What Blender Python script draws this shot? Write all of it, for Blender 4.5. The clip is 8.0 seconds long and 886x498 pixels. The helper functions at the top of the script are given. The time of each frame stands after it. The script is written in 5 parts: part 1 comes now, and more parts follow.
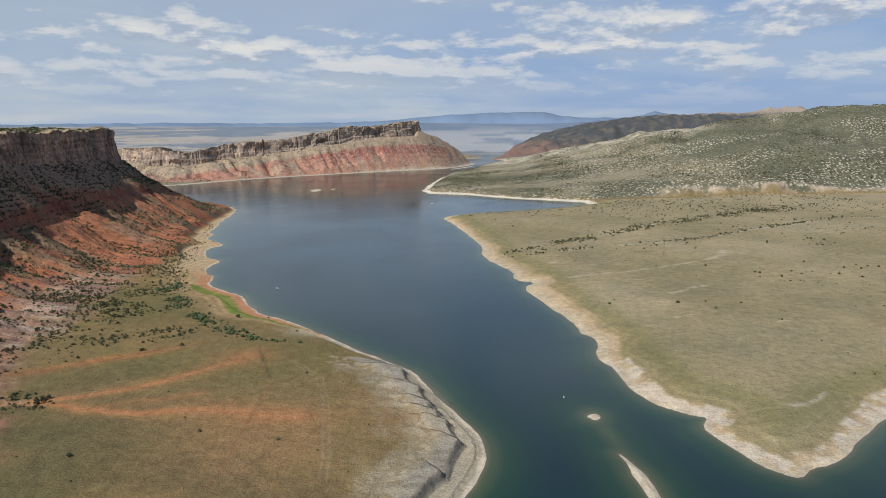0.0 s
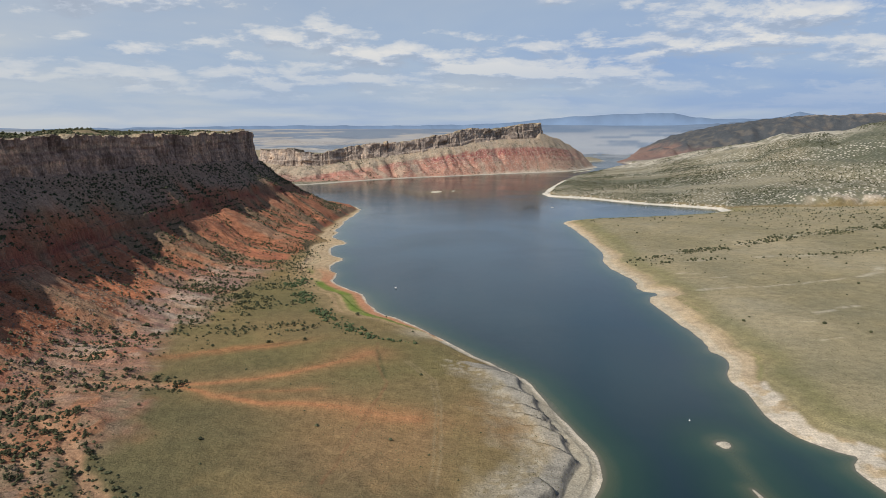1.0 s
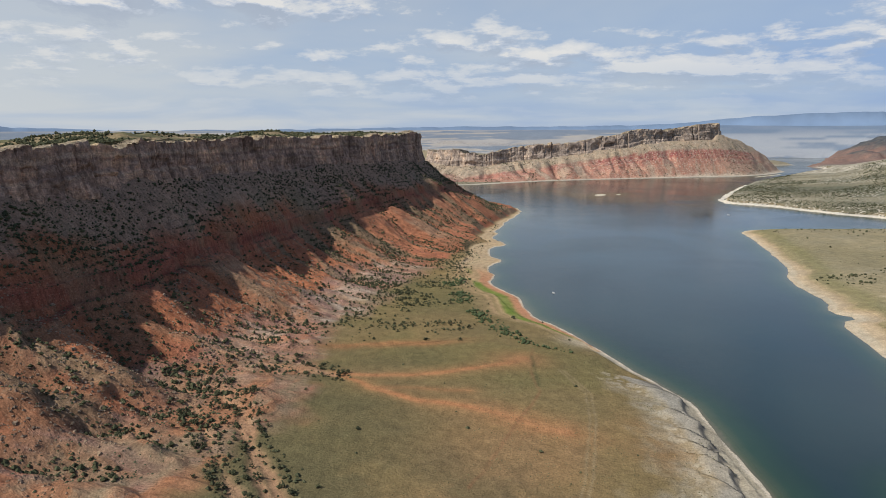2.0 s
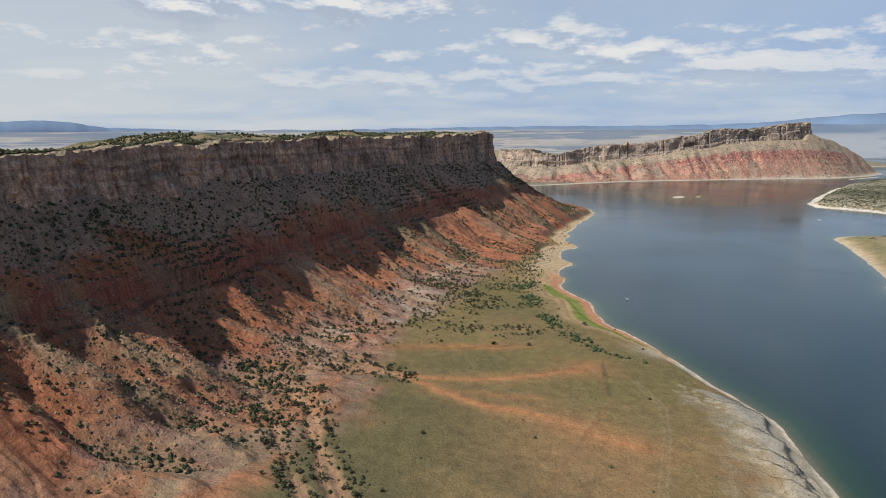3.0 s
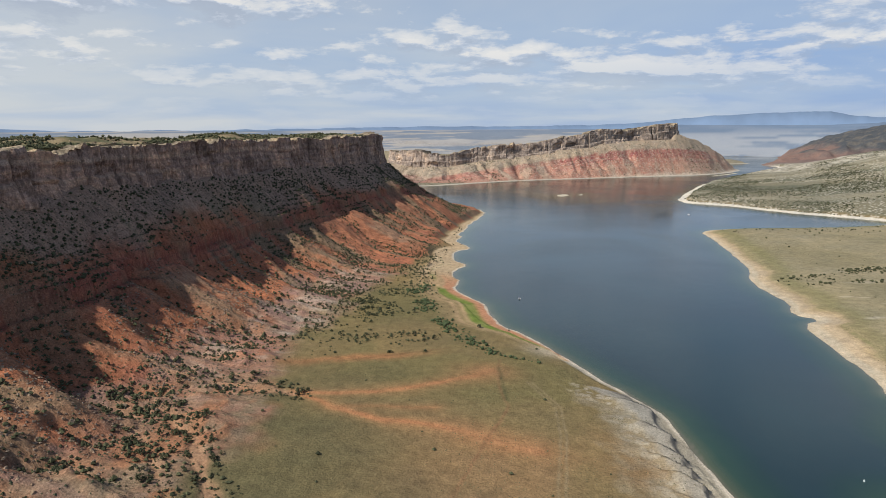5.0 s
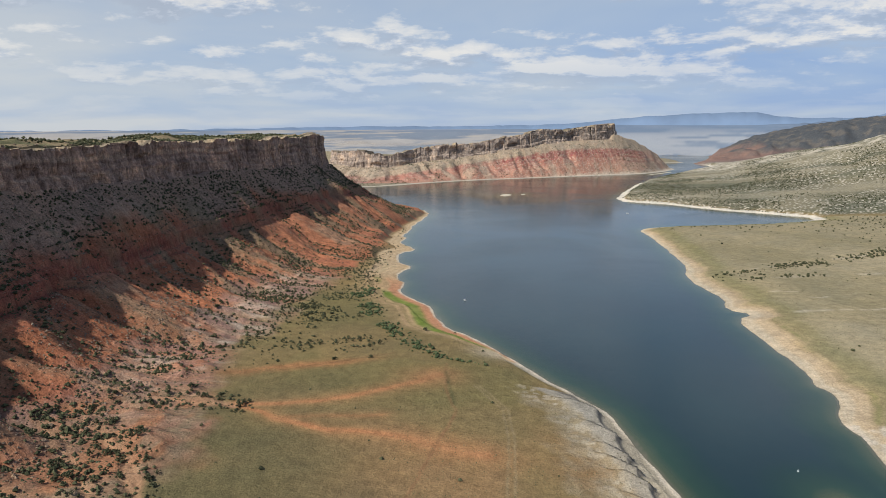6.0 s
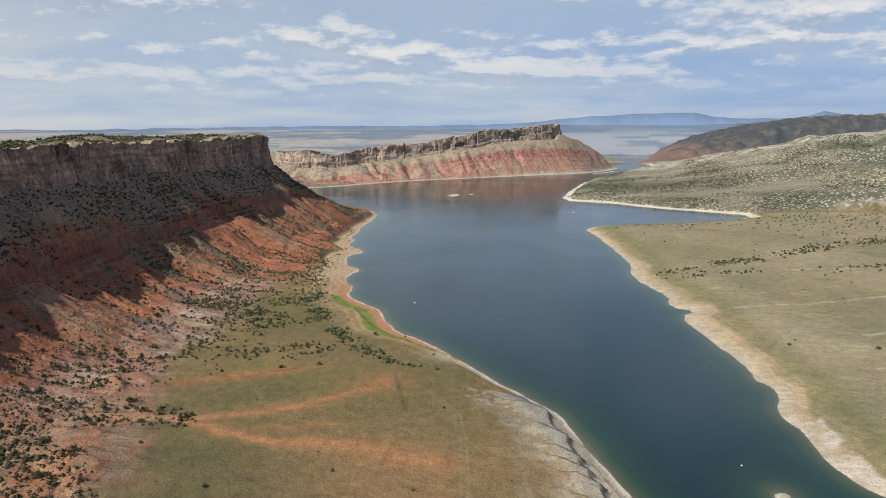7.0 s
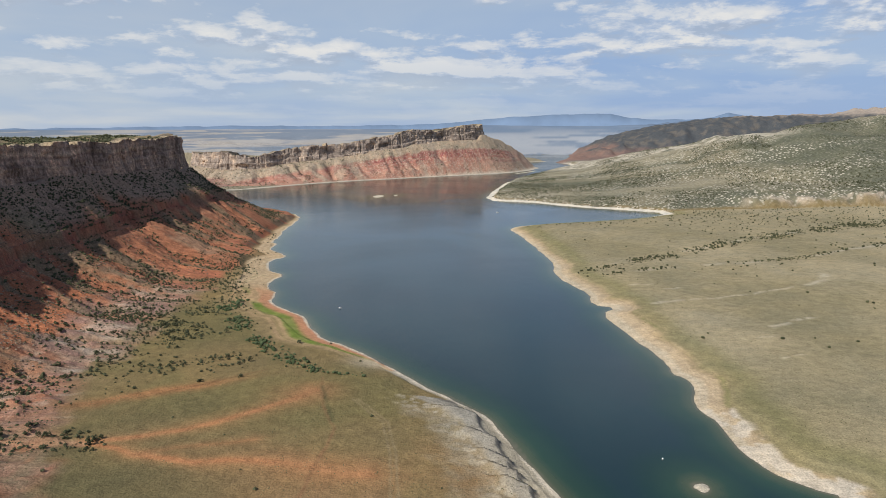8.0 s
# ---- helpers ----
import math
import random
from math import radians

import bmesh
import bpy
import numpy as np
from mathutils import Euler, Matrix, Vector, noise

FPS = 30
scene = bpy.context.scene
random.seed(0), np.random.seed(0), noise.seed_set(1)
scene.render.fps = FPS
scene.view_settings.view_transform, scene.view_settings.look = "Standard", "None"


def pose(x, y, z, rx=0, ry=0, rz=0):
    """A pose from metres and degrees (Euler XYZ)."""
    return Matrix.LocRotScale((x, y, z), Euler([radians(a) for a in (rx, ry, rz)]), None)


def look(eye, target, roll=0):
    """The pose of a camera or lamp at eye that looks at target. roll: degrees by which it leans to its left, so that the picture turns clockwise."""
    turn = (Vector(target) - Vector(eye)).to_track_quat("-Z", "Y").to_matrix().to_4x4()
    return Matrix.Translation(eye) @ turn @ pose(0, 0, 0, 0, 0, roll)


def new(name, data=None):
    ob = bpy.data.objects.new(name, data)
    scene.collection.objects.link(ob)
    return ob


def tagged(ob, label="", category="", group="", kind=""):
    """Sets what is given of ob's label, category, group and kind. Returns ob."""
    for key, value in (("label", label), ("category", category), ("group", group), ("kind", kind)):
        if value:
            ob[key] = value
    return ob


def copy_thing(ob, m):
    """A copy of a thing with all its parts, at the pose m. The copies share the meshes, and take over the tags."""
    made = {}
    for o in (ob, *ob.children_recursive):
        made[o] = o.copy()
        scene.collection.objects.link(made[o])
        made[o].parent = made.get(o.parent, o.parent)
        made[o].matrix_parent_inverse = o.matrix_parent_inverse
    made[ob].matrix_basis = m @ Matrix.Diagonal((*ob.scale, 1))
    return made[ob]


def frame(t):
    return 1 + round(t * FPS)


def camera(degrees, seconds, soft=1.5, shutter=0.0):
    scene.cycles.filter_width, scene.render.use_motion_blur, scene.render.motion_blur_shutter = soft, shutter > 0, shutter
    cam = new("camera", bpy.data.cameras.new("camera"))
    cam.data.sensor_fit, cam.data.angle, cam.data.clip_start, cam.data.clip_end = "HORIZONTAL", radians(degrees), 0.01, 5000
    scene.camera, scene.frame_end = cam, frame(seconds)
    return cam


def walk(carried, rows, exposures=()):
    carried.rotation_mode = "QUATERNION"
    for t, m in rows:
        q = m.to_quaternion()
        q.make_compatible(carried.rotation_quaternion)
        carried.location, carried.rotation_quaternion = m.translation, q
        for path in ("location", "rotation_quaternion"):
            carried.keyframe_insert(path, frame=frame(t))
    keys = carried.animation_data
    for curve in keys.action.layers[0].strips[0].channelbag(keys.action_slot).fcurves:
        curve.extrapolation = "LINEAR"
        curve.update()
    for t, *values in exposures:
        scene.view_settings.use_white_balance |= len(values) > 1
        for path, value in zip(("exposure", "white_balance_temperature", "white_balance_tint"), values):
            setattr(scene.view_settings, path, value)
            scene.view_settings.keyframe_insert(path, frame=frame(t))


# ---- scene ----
cam = camera(69.3, 8.0, soft=0.75)
PATH = [
    (0, (6.946, 5.038, 175.166), (6.934, 7.002, 174.7915), -0.06),
    (0.5, (6.459, 9.089, 175.602), (6.394, 11.052, 175.231), -0.09),
    (1, (5.747, 12.865, 176.075), (5.372, 14.795, 175.7068), -0.12),
    (1.5, (4.846, 16.396, 176.585), (4.202, 18.253, 176.2187), -0.15),
    (2, (3.793, 19.707, 177.133), (2.95, 21.483, 176.7686), -0.18),
    (3.5, (0.075, 28.606, 179.013), (-0.979, 30.266, 178.647), -0.27),
    (4, (-1.23, 31.319, 179.72), (-2.204, 33.027, 179.354), -0.29),
    (4.5, (-2.508, 33.953, 180.47), (-3.356, 35.726, 180.103), -0.30),
    (5, (-3.722, 36.533, 181.262), (-4.461, 38.355, 180.895), -0.30),
    (6.5, (-6.622, 44.239, 183.904), (-7.121, 46.14, 183.534), -0.26),
    (7, (-7.222, 46.887, 184.876), (-7.644, 48.807, 184.505), -0.23),
    (7.5, (-7.578, 49.622, 185.894), (-7.932, 51.555, 185.522), -0.19),
    (8, (-7.654, 52.471, 186.96), (-7.848, 54.426, 186.588), -0.14),
]
walk(cam, [(t, look(eye, target, roll)) for t, eye, target, roll in PATH], [(0, -0.10), (1.5, -0.05), (3.5, 0.04), (5, 0.04), (8, 0)])

# ---- world and sun ----
SUN_FROM = Vector((-0.55, -0.57, 0.755)).normalized()
sun_data = bpy.data.lights.new("sun", "SUN")
sun_data.energy, sun_data.angle, sun_data.color = 4.5, radians(0.6), (1.0, 0.955, 0.875)
sun = new("sun", sun_data)
sun.matrix_world = look((-900, -500, 900), Vector((-900, -500, 900)) - SUN_FROM)


def node(tree, kind, **values):
    n = tree.nodes.new(kind)
    for key, value in values.items():
        if key in n.inputs:
            n.inputs[key].default_value = value
    return n


def math_node(tree, op, a, b=None, clamp=False):
    n = tree.nodes.new("ShaderNodeMath")
    n.operation, n.use_clamp = op, clamp
    for i, v in enumerate((a, b)):
        if v is None:
            continue
        if isinstance(v, (int, float)):
            n.inputs[i].default_value = v
        else:
            tree.links.new(v, n.inputs[i])
    return n.outputs[0]


def mix_node(tree, fac, a, b, blend="MIX"):
    n = tree.nodes.new("ShaderNodeMix")
    n.data_type, n.blend_type = "RGBA", blend
    for i, v in ((0, fac), (6, a), (7, b)):
        if isinstance(v, (int, float, tuple)):
            n.inputs[i].default_value = v
        else:
            tree.links.new(v, n.inputs[i])
    return n.outputs[2]


def ramp_node(tree, fac, stops):
    n = tree.nodes.new("ShaderNodeValToRGB")
    e = n.color_ramp.elements
    while len(e) < len(stops):
        e.new(0.5)
    for el, (p, c) in zip(e, stops):
        el.position = p
        el.color = c if isinstance(c, tuple) else (c, c, c, 1)
    tree.links.new(fac, n.inputs[0])
    return n.outputs[0]


def noise_node(tree, vec, scale, detail=4.0, rough=0.55, distort=0.0):
    n = node(tree, "ShaderNodeTexNoise", Scale=scale, Detail=detail, Roughness=rough, Distortion=distort)
    tree.links.new(vec, n.inputs["Vector"])
    return n.outputs[0]


world = bpy.data.worlds.new("sky")
scene.world = world
world.use_nodes = True
wt = world.node_tree
wt.nodes.clear()
sky = wt.nodes.new("ShaderNodeTexSky")
sky.sky_type, sky.sun_disc = "NISHITA", False
sky.sun_elevation = math.asin(SUN_FROM.z)
sky.sun_rotation = math.atan2(SUN_FROM.x, SUN_FROM.y)
sky.altitude, sky.air_density, sky.dust_density = 1900, 1.0, 1.2
tc = wt.nodes.new("ShaderNodeTexCoord")
sep = wt.nodes.new("ShaderNodeSeparateXYZ")
wt.links.new(tc.outputs["Generated"], sep.inputs[0])
up = math_node(wt, "MAXIMUM", sep.outputs[2], 0.0)
# clouds lie on flat decks: the direction is laid out on a plane overhead, and billows roughen them
def cloud_field(lift):
    """How much cloud there is in each direction, or a little above it."""
    high = math_node(wt, "ADD", up, 0.11 + lift)
    deck = wt.nodes.new("ShaderNodeCombineXYZ")
    wt.links.new(math_node(wt, "DIVIDE", sep.outputs[0], high), deck.inputs[0])
    wt.links.new(math_node(wt, "DIVIDE", sep.outputs[1], high), deck.inputs[1])
    deck.inputs[2].default_value = 5.3
    ball = wt.nodes.new("ShaderNodeCombineXYZ")
    wt.links.new(sep.outputs[0], ball.inputs[0])
    wt.links.new(sep.outputs[1], ball.inputs[1])
    wt.links.new(math_node(wt, "MULTIPLY", math_node(wt, "ADD", up, lift), 2.6), ball.inputs[2])
    broad = noise_node(wt, deck.outputs[0], 0.85, 6, 0.58, 0.0)
    puffs = noise_node(wt, ball.outputs[0], 12.0, 9, 0.62, 0.2)
    return deck.outputs[0], math_node(wt, "ADD", broad, math_node(wt, "MULTIPLY", math_node(wt, "SUBTRACT", puffs, 0.5), 0.60))


deck, here = cloud_field(0.0)
_, above = cloud_field(0.013)
cover = ramp_node(wt, here, [(0.47, 0.0), (0.545, 0.55), (0.65, 0.92)])
lit = ramp_node(wt, math_node(wt, "ADD", math_node(wt, "SUBTRACT", here, above), 0.5), [(0.45, (0.50, 0.575, 0.70, 1)), (0.50, (0.68, 0.75, 0.87, 1)), (0.555, (0.99, 0.98, 0.955, 1))])
# higher up towards the sun's side and overhead the sky is clearer
higher = ramp_node(wt, sep.outputs[2], [(0.24, 1.0), (0.46, 0.22)])
streaks = noise_node(wt, deck, 2.6, 7, 0.6, 0.5)
thin = math_node(wt, "MULTIPLY", ramp_node(wt, streaks, [(0.36, 0.10), (0.66, 0.85)]), higher)
sky_bg = node(wt, "ShaderNodeBackground", Strength=0.10)
wt.links.new(sky.outputs[0], sky_bg.inputs[0])
cloud_bg = node(wt, "ShaderNodeBackground", Strength=0.80)
wt.links.new(lit, cloud_bg.inputs[0])
# a thin veil, whiter to the west
side = math_node(wt, "ADD", math_node(wt, "MULTIPLY", sep.outputs[0], -0.30), math_node(wt, "MULTIPLY", noise_node(wt, deck, 0.55, 4, 0.5, 0.4), 0.9))
veil_bg = node(wt, "ShaderNodeBackground", Strength=0.66)
wt.links.new(ramp_node(wt, side, [(0.28, (0.43, 0.61, 0.97, 1)), (0.52, (0.62, 0.76, 0.98, 1)), (0.76, (0.86, 0.915, 0.98, 1))]), veil_bg.inputs[0])
horizon = ramp_node(wt, sep.outputs[2], [(0.0, 0.0), (0.04, 0.15), (0.11, 1.0)])
low = ramp_node(wt, sep.outputs[2], [(0.0, 0.95), (0.08, 0.86), (0.22, 0.66), (0.40, 0.12)])
m0 = wt.nodes.new("ShaderNodeMixShader")
wt.links.new(math_node(wt, "MAXIMUM", low, math_node(wt, "MULTIPLY", thin, 0.8)), m0.inputs[0])
wt.links.new(sky_bg.outputs[0], m0.inputs[1])
wt.links.new(veil_bg.outputs[0], m0.inputs[2])
m1 = wt.nodes.new("ShaderNodeMixShader")
wt.links.new(math_node(wt, "MULTIPLY", math_node(wt, "MULTIPLY", cover, horizon), higher), m1.inputs[0])
wt.links.new(m0.outputs[0], m1.inputs[1])
wt.links.new(cloud_bg.outputs[0], m1.inputs[2])
wo = wt.nodes.new("ShaderNodeOutputWorld")
wt.links.new(m1.outputs[0], wo.inputs[0])


# ---- materials ----
def material(name):
    m = bpy.data.materials.new(name)
    m.use_nodes = True
    t = m.node_tree
    return m, t, t.nodes["Principled BSDF"]


def coords(tree):
    return tree.nodes.new("ShaderNodeNewGeometry").outputs["Position"]


def bump(tree, bsdf, height, strength, distance):
    b = node(tree, "ShaderNodeBump", Strength=strength, Distance=distance)
    tree.links.new(height, b.inputs["Height"])
    tree.links.new(b.outputs[0], bsdf.inputs["Normal"])


def soil_material():
    """Bare and grassy ground: the kind of soil is laid down on the sheet, tufts and stones vary it."""
    m, t, b = material("soil")
    p = coords(t)
    a = t.nodes.new("ShaderNodeAttribute")
    a.attribute_name = "soil"
    fine = noise_node(t, p, 0.9, 4, 0.7)
    mid = noise_node(t, p, 0.13, 5, 0.65)
    wide = noise_node(t, p, 0.018, 4, 0.6)
    fall = t.nodes.new("ShaderNodeAttribute")
    fall.attribute_name = "fall"
    fs = t.nodes.new("ShaderNodeSeparateXYZ")
    t.links.new(fall.outputs["Vector"], fs.inputs[0])
    speck = mix_node(t, fs.outputs[2], ramp_node(t, fine, [(0.3, 0.70), (0.7, 1.30)]), ramp_node(t, fine, [(0.3, 0.55), (0.7, 1.45)]))
    c = mix_node(t, 1.0, a.outputs[0], speck, "MULTIPLY")
    c = mix_node(t, 1.0, c, ramp_node(t, mid, [(0.3, 0.78), (0.7, 1.20)]), "MULTIPLY")
    c = mix_node(t, 1.0, c, ramp_node(t, wide, [(0.3, (0.88, 0.90, 0.92, 1)), (0.7, (1.12, 1.08, 1.02, 1))]), "MULTIPLY")
    # on slopes: rills running down, pale stones
    rv = t.nodes.new("ShaderNodeCombineXYZ")
    t.links.new(math_node(t, "MULTIPLY", fs.outputs[0], 0.34), rv.inputs[0])
    t.links.new(math_node(t, "MULTIPLY", fs.outputs[1], 0.085), rv.inputs[1])
    rill = noise_node(t, rv.outputs[0], 1.0, 4, 0.6, 0.5)
    spots = node(t, "ShaderNodeTexVoronoi", Scale=0.34, Randomness=1.0)
    t.links.new(p, spots.inputs["Vector"])
    stones = math_node(t, "MULTIPLY", ramp_node(t, spots.outputs[0], [(0.14, 1.0), (0.22, 0.0)]), fs.outputs[2])
    c = mix_node(t, math_node(t, "MULTIPLY", stones, 0.3), c, (0.40, 0.32, 0.23, 1))
    dots = t.nodes.new("ShaderNodeAttribute")
    dots.attribute_name = "spots"
    crop = node(t, "ShaderNodeTexVoronoi", Scale=0.13, Randomness=1.0)
    t.links.new(p, crop.inputs["Vector"])
    bare = math_node(t, "MULTIPLY", ramp_node(t, math_node(t, "ADD", crop.outputs[0], math_node(t, "MULTIPLY", mid, 0.35)), [(0.36, 0.78), (0.62, 0.0)]), dots.outputs["Fac"], True)
    c = mix_node(t, bare, c, (0.62, 0.56, 0.46, 1))
    c = mix_node(t, math_node(t, "MULTIPLY", dots.outputs["Fac"], -0.85, True), c, a.outputs[0])
    c = mix_node(t, fs.outputs[2], c, mix_node(t, 1.0, c, ramp_node(t, rill, [(0.32, (0.72, 0.68, 0.66, 1)), (0.5, (1.0, 1.0, 1.0, 1)), (0.7, (1.22, 1.14, 1.10, 1))]), "MULTIPLY"))
    t.links.new(c, b.inputs["Base Color"])
    b.inputs["Roughness"].default_value = 0.95
    b.inputs["Specular IOR Level"].default_value = 0.15
    relief = math_node(t, "MULTIPLY", math_node(t, "MULTIPLY", rill, 3.0), fs.outputs[2])
    bump(t, b, math_node(t, "ADD", relief, math_node(t, "ADD", fine, math_node(t, "MULTIPLY", mid, 3.0))), 0.85, 0.7)
    return m


def rock_material(name, stops, streak=(0.6, 1.3), bed=0.16):
    """Bedded sandstone with level beds, upright stains and a rough grain."""
    m, t, b = material(name)
    p = coords(t)
    sp = t.nodes.new("ShaderNodeSeparateXYZ")
    t.links.new(p, sp.inputs[0])
    warp = noise_node(t, p, 0.012, 3)
    lvl = math_node(t, "ADD", math_node(t, "MULTIPLY", sp.outputs[2], bed), math_node(t, "MULTIPLY", warp, 3.0))
    cb = t.nodes.new("ShaderNodeCombineXYZ")
    t.links.new(lvl, cb.inputs[2])
    beds = noise_node(t, cb.outputs[0], 1.0, 5, 0.7)
    mp = node(t, "ShaderNodeMapping", Scale=(1, 1, 0.16))
    t.links.new(p, mp.inputs[0])
    stain = noise_node(t, mp.outputs[0], 0.16, 5, 0.65)
    grain = noise_node(t, p, 0.7, 5, 0.7)
    lump = noise_node(t, p, 0.22, 4, 0.65)
    c = ramp_node(t, beds, stops)
    c = mix_node(t, 1.0, c, ramp_node(t, lump, [(0.32, 0.62), (0.68, 1.38)]), "MULTIPLY")
    c = mix_node(t, 1.0, c, ramp_node(t, noise_node(t, p, 0.03, 4, 0.6), [(0.34, (0.55, 0.52, 0.50, 1)), (0.5, (1.0, 1.0, 1.0, 1)), (0.66, (1.5, 1.38, 1.22, 1))]), "MULTIPLY")
    c = mix_node(t, 1.0, c, ramp_node(t, stain, [(0.32, streak[0]), (0.68, streak[1])]), "MULTIPLY")
    c = mix_node(t, 1.0, c, ramp_node(t, grain, [(0.3, 0.6), (0.7, 1.4)]), "MULTIPLY")
    t.links.new(c, b.inputs["Base Color"])
    b.inputs["Roughness"].default_value = 0.92
    b.inputs["Specular IOR Level"].default_value = 0.2
    bump(t, b, math_node(t, "ADD", math_node(t, "MULTIPLY", grain, 1.0), math_node(t, "ADD", math_node(t, "MULTIPLY", lump, 3.0), math_node(t, "MULTIPLY", beds, 2.5))), 0.8, 1.3)
    return m


def leaf_material(name, dark, light):
    m, t, b = material(name)
    p = coords(t)
    g = t.nodes.new("ShaderNodeNewGeometry")
    o = t.nodes.new("ShaderNodeObjectInfo")
    f = math_node(t, "FRACT", math_node(t, "ADD", g.outputs["Random Per Island"], o.outputs["Random"]))
    c = mix_node(t, f, dark, light)
    c = mix_node(t, 1.0, c, ramp_node(t, noise_node(t, p, 1.6, 3, 0.7), [(0.3, 0.6), (0.7, 1.4)]), "MULTIPLY")
    t.links.new(c, b.inputs["Base Color"])
    b.inputs["Roughness"].default_value = 0.9
    b.inputs["Specular IOR Level"].default_value = 0.15
    return m


def plain_material(name, colour, rough=0.6, metal=0.0, grain=0.15, scale=3.0):
    m, t, b = material(name)
    n = noise_node(t, coords(t), scale, 4, 0.6)
    c = mix_node(t, 1.0, (*colour, 1), ramp_node(t, n, [(0.3, 1 - grain), (0.7, 1 + grain)]), "MULTIPLY")
    t.links.new(c, b.inputs["Base Color"])
    b.inputs["Roughness"].default_value, b.inputs["Metallic"].default_value = rough, metal
    return m


def water_material():
    """Lake water: deep blue-green body, pale green where the bed is near, wind ripples on top."""
    m, t, b = material("lake_water")
    p = coords(t)
    a = t.nodes.new("ShaderNodeAttribute")
    a.attribute_name = "depth"
    body = ramp_node(t, math_node(t, "MULTIPLY", a.outputs["Fac"], 0.1, True), [(0.0, (0.13, 0.115, 0.07, 1)), (0.07, (0.060, 0.078, 0.036, 1)), (0.30, (0.015, 0.046, 0.023, 1)), (0.7, (0.0050, 0.0290, 0.0210, 1)), (1.0, (0.0045, 0.0240, 0.0260, 1))])
    wide = noise_node(t, p, 0.006, 4, 0.55)
    body = mix_node(t, 1.0, body, ramp_node(t, wide, [(0.3, 0.8), (0.7, 1.25)]), "MULTIPLY")
    t.links.new(body, b.inputs["Base Color"])
    b.inputs["IOR"].default_value = 1.42
    b.inputs["Specular IOR Level"].default_value = 0.95
    gust = noise_node(t, p, 0.004, 5, 0.6, 0.8)
    t.links.new(ramp_node(t, gust, [(0.35, 0.10), (0.65, 0.20)]), b.inputs["Roughness"])
    mp = node(t, "ShaderNodeMapping", Scale=(1.0, 0.45, 1.0))
    t.links.new(p, mp.inputs[0])
    rip = math_node(t, "ADD", noise_node(t, mp.outputs[0], 0.9, 3, 0.6), math_node(t, "MULTIPLY", noise_node(t, mp.outputs[0], 0.12, 3, 0.5), 2.0))
    bump(t, b, rip, 0.09, 0.5)
    return m


SOIL = soil_material()
CAPROCK = rock_material("caprock_sandstone", [(0.3, (0.25, 0.160, 0.125, 1)), (0.48, (0.36, 0.240, 0.185, 1)), (0.6, (0.47, 0.335, 0.245, 1)), (0.72, (0.29, 0.180, 0.140, 1))])
# greyer than the near caprock: some distance haze put into the colour
MESA_ROCK = rock_material("mesa_sandstone", [(0.3, (0.27, 0.21, 0.175, 1)), (0.5, (0.36, 0.29, 0.24, 1)), (0.65, (0.44, 0.37, 0.30, 1)), (0.75, (0.32, 0.245, 0.20, 1))])
RIMROCK = rock_material("rim_sandstone", [(0.3, (0.20, 0.155, 0.11, 1)), (0.5, (0.29, 0.235, 0.165, 1)), (0.7, (0.37, 0.30, 0.215, 1))], (0.7, 1.3), 0.5)
WATER = water_material()
JUNIPER = leaf_material("juniper_leaf", (0.042, 0.046, 0.024, 1), (0.098, 0.100, 0.052, 1))
WILLOW = leaf_material("willow_leaf", (0.050, 0.070, 0.030, 1), (0.10, 0.125, 0.060, 1))
SAGE = leaf_material("sage_leaf", (0.045, 0.058, 0.030, 1), (0.10, 0.115, 0.065, 1))
# far mountains: the blue of haze is put into the base colour
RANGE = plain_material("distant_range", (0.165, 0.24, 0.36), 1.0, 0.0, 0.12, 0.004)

# ---- the lie of the land ----
_rng = np.random.default_rng(7)
_LATTICE = _rng.random((256, 256)).astype(np.float32)


def vnoise(x, y):
    """Smooth noise from 0 to 1 over a plane, one lump a unit."""
    xi, yi = np.floor(x).astype(np.int64), np.floor(y).astype(np.int64)
    fx, fy = x - xi, y - yi
    fx, fy = fx * fx * (3 - 2 * fx), fy * fy * (3 - 2 * fy)
    x0, x1, y0, y1 = xi & 255, (xi + 1) & 255, yi & 255, (yi + 1) & 255
    a = _LATTICE[x0, y0] * (1 - fx) + _LATTICE[x1, y0] * fx
    b = _LATTICE[x0, y1] * (1 - fx) + _LATTICE[x1, y1] * fx
    return a * (1 - fy) + b * fy


def fbm(x, y, size, octaves=4, seed=0):
    """Layered noise, about -1 to 1."""
    total, amp, norm = 0.0, 1.0, 0.0
    for i in range(octaves):
        k = 2.03 ** i / size
        total = total + amp * (vnoise(x * k + 17.3 * (seed + i), y * k - 9.1 * (seed + i)) * 2 - 1)
        norm += amp
        amp *= 0.5
    return total / norm * 1.6


def ridged(x, y, size, seed=0):
    return 1 - np.abs(vnoise(x / size + 31.7 * seed, y / size + 5.3 * seed) * 2 - 1)


def smooth(a, b, x):
    t = np.clip((x - a) / (b - a), 0, 1)
    return t * t * (3 - 2 * t)


def rounded(points, closed=True, times=2):
    """Corners cut off a line of points."""
    p = np.array(points, float)
    for _ in range(times):
        q = np.roll(p, -1, 0) if closed else p[1:]
        s = p if closed else p[:-1]
        n = np.empty((2 * len(s), 2))
        n[0::2], n[1::2] = s * 0.75 + q * 0.25, s * 0.25 + q * 0.75
        p = n if closed else np.vstack((p[:1], n, p[-1:]))
    return p


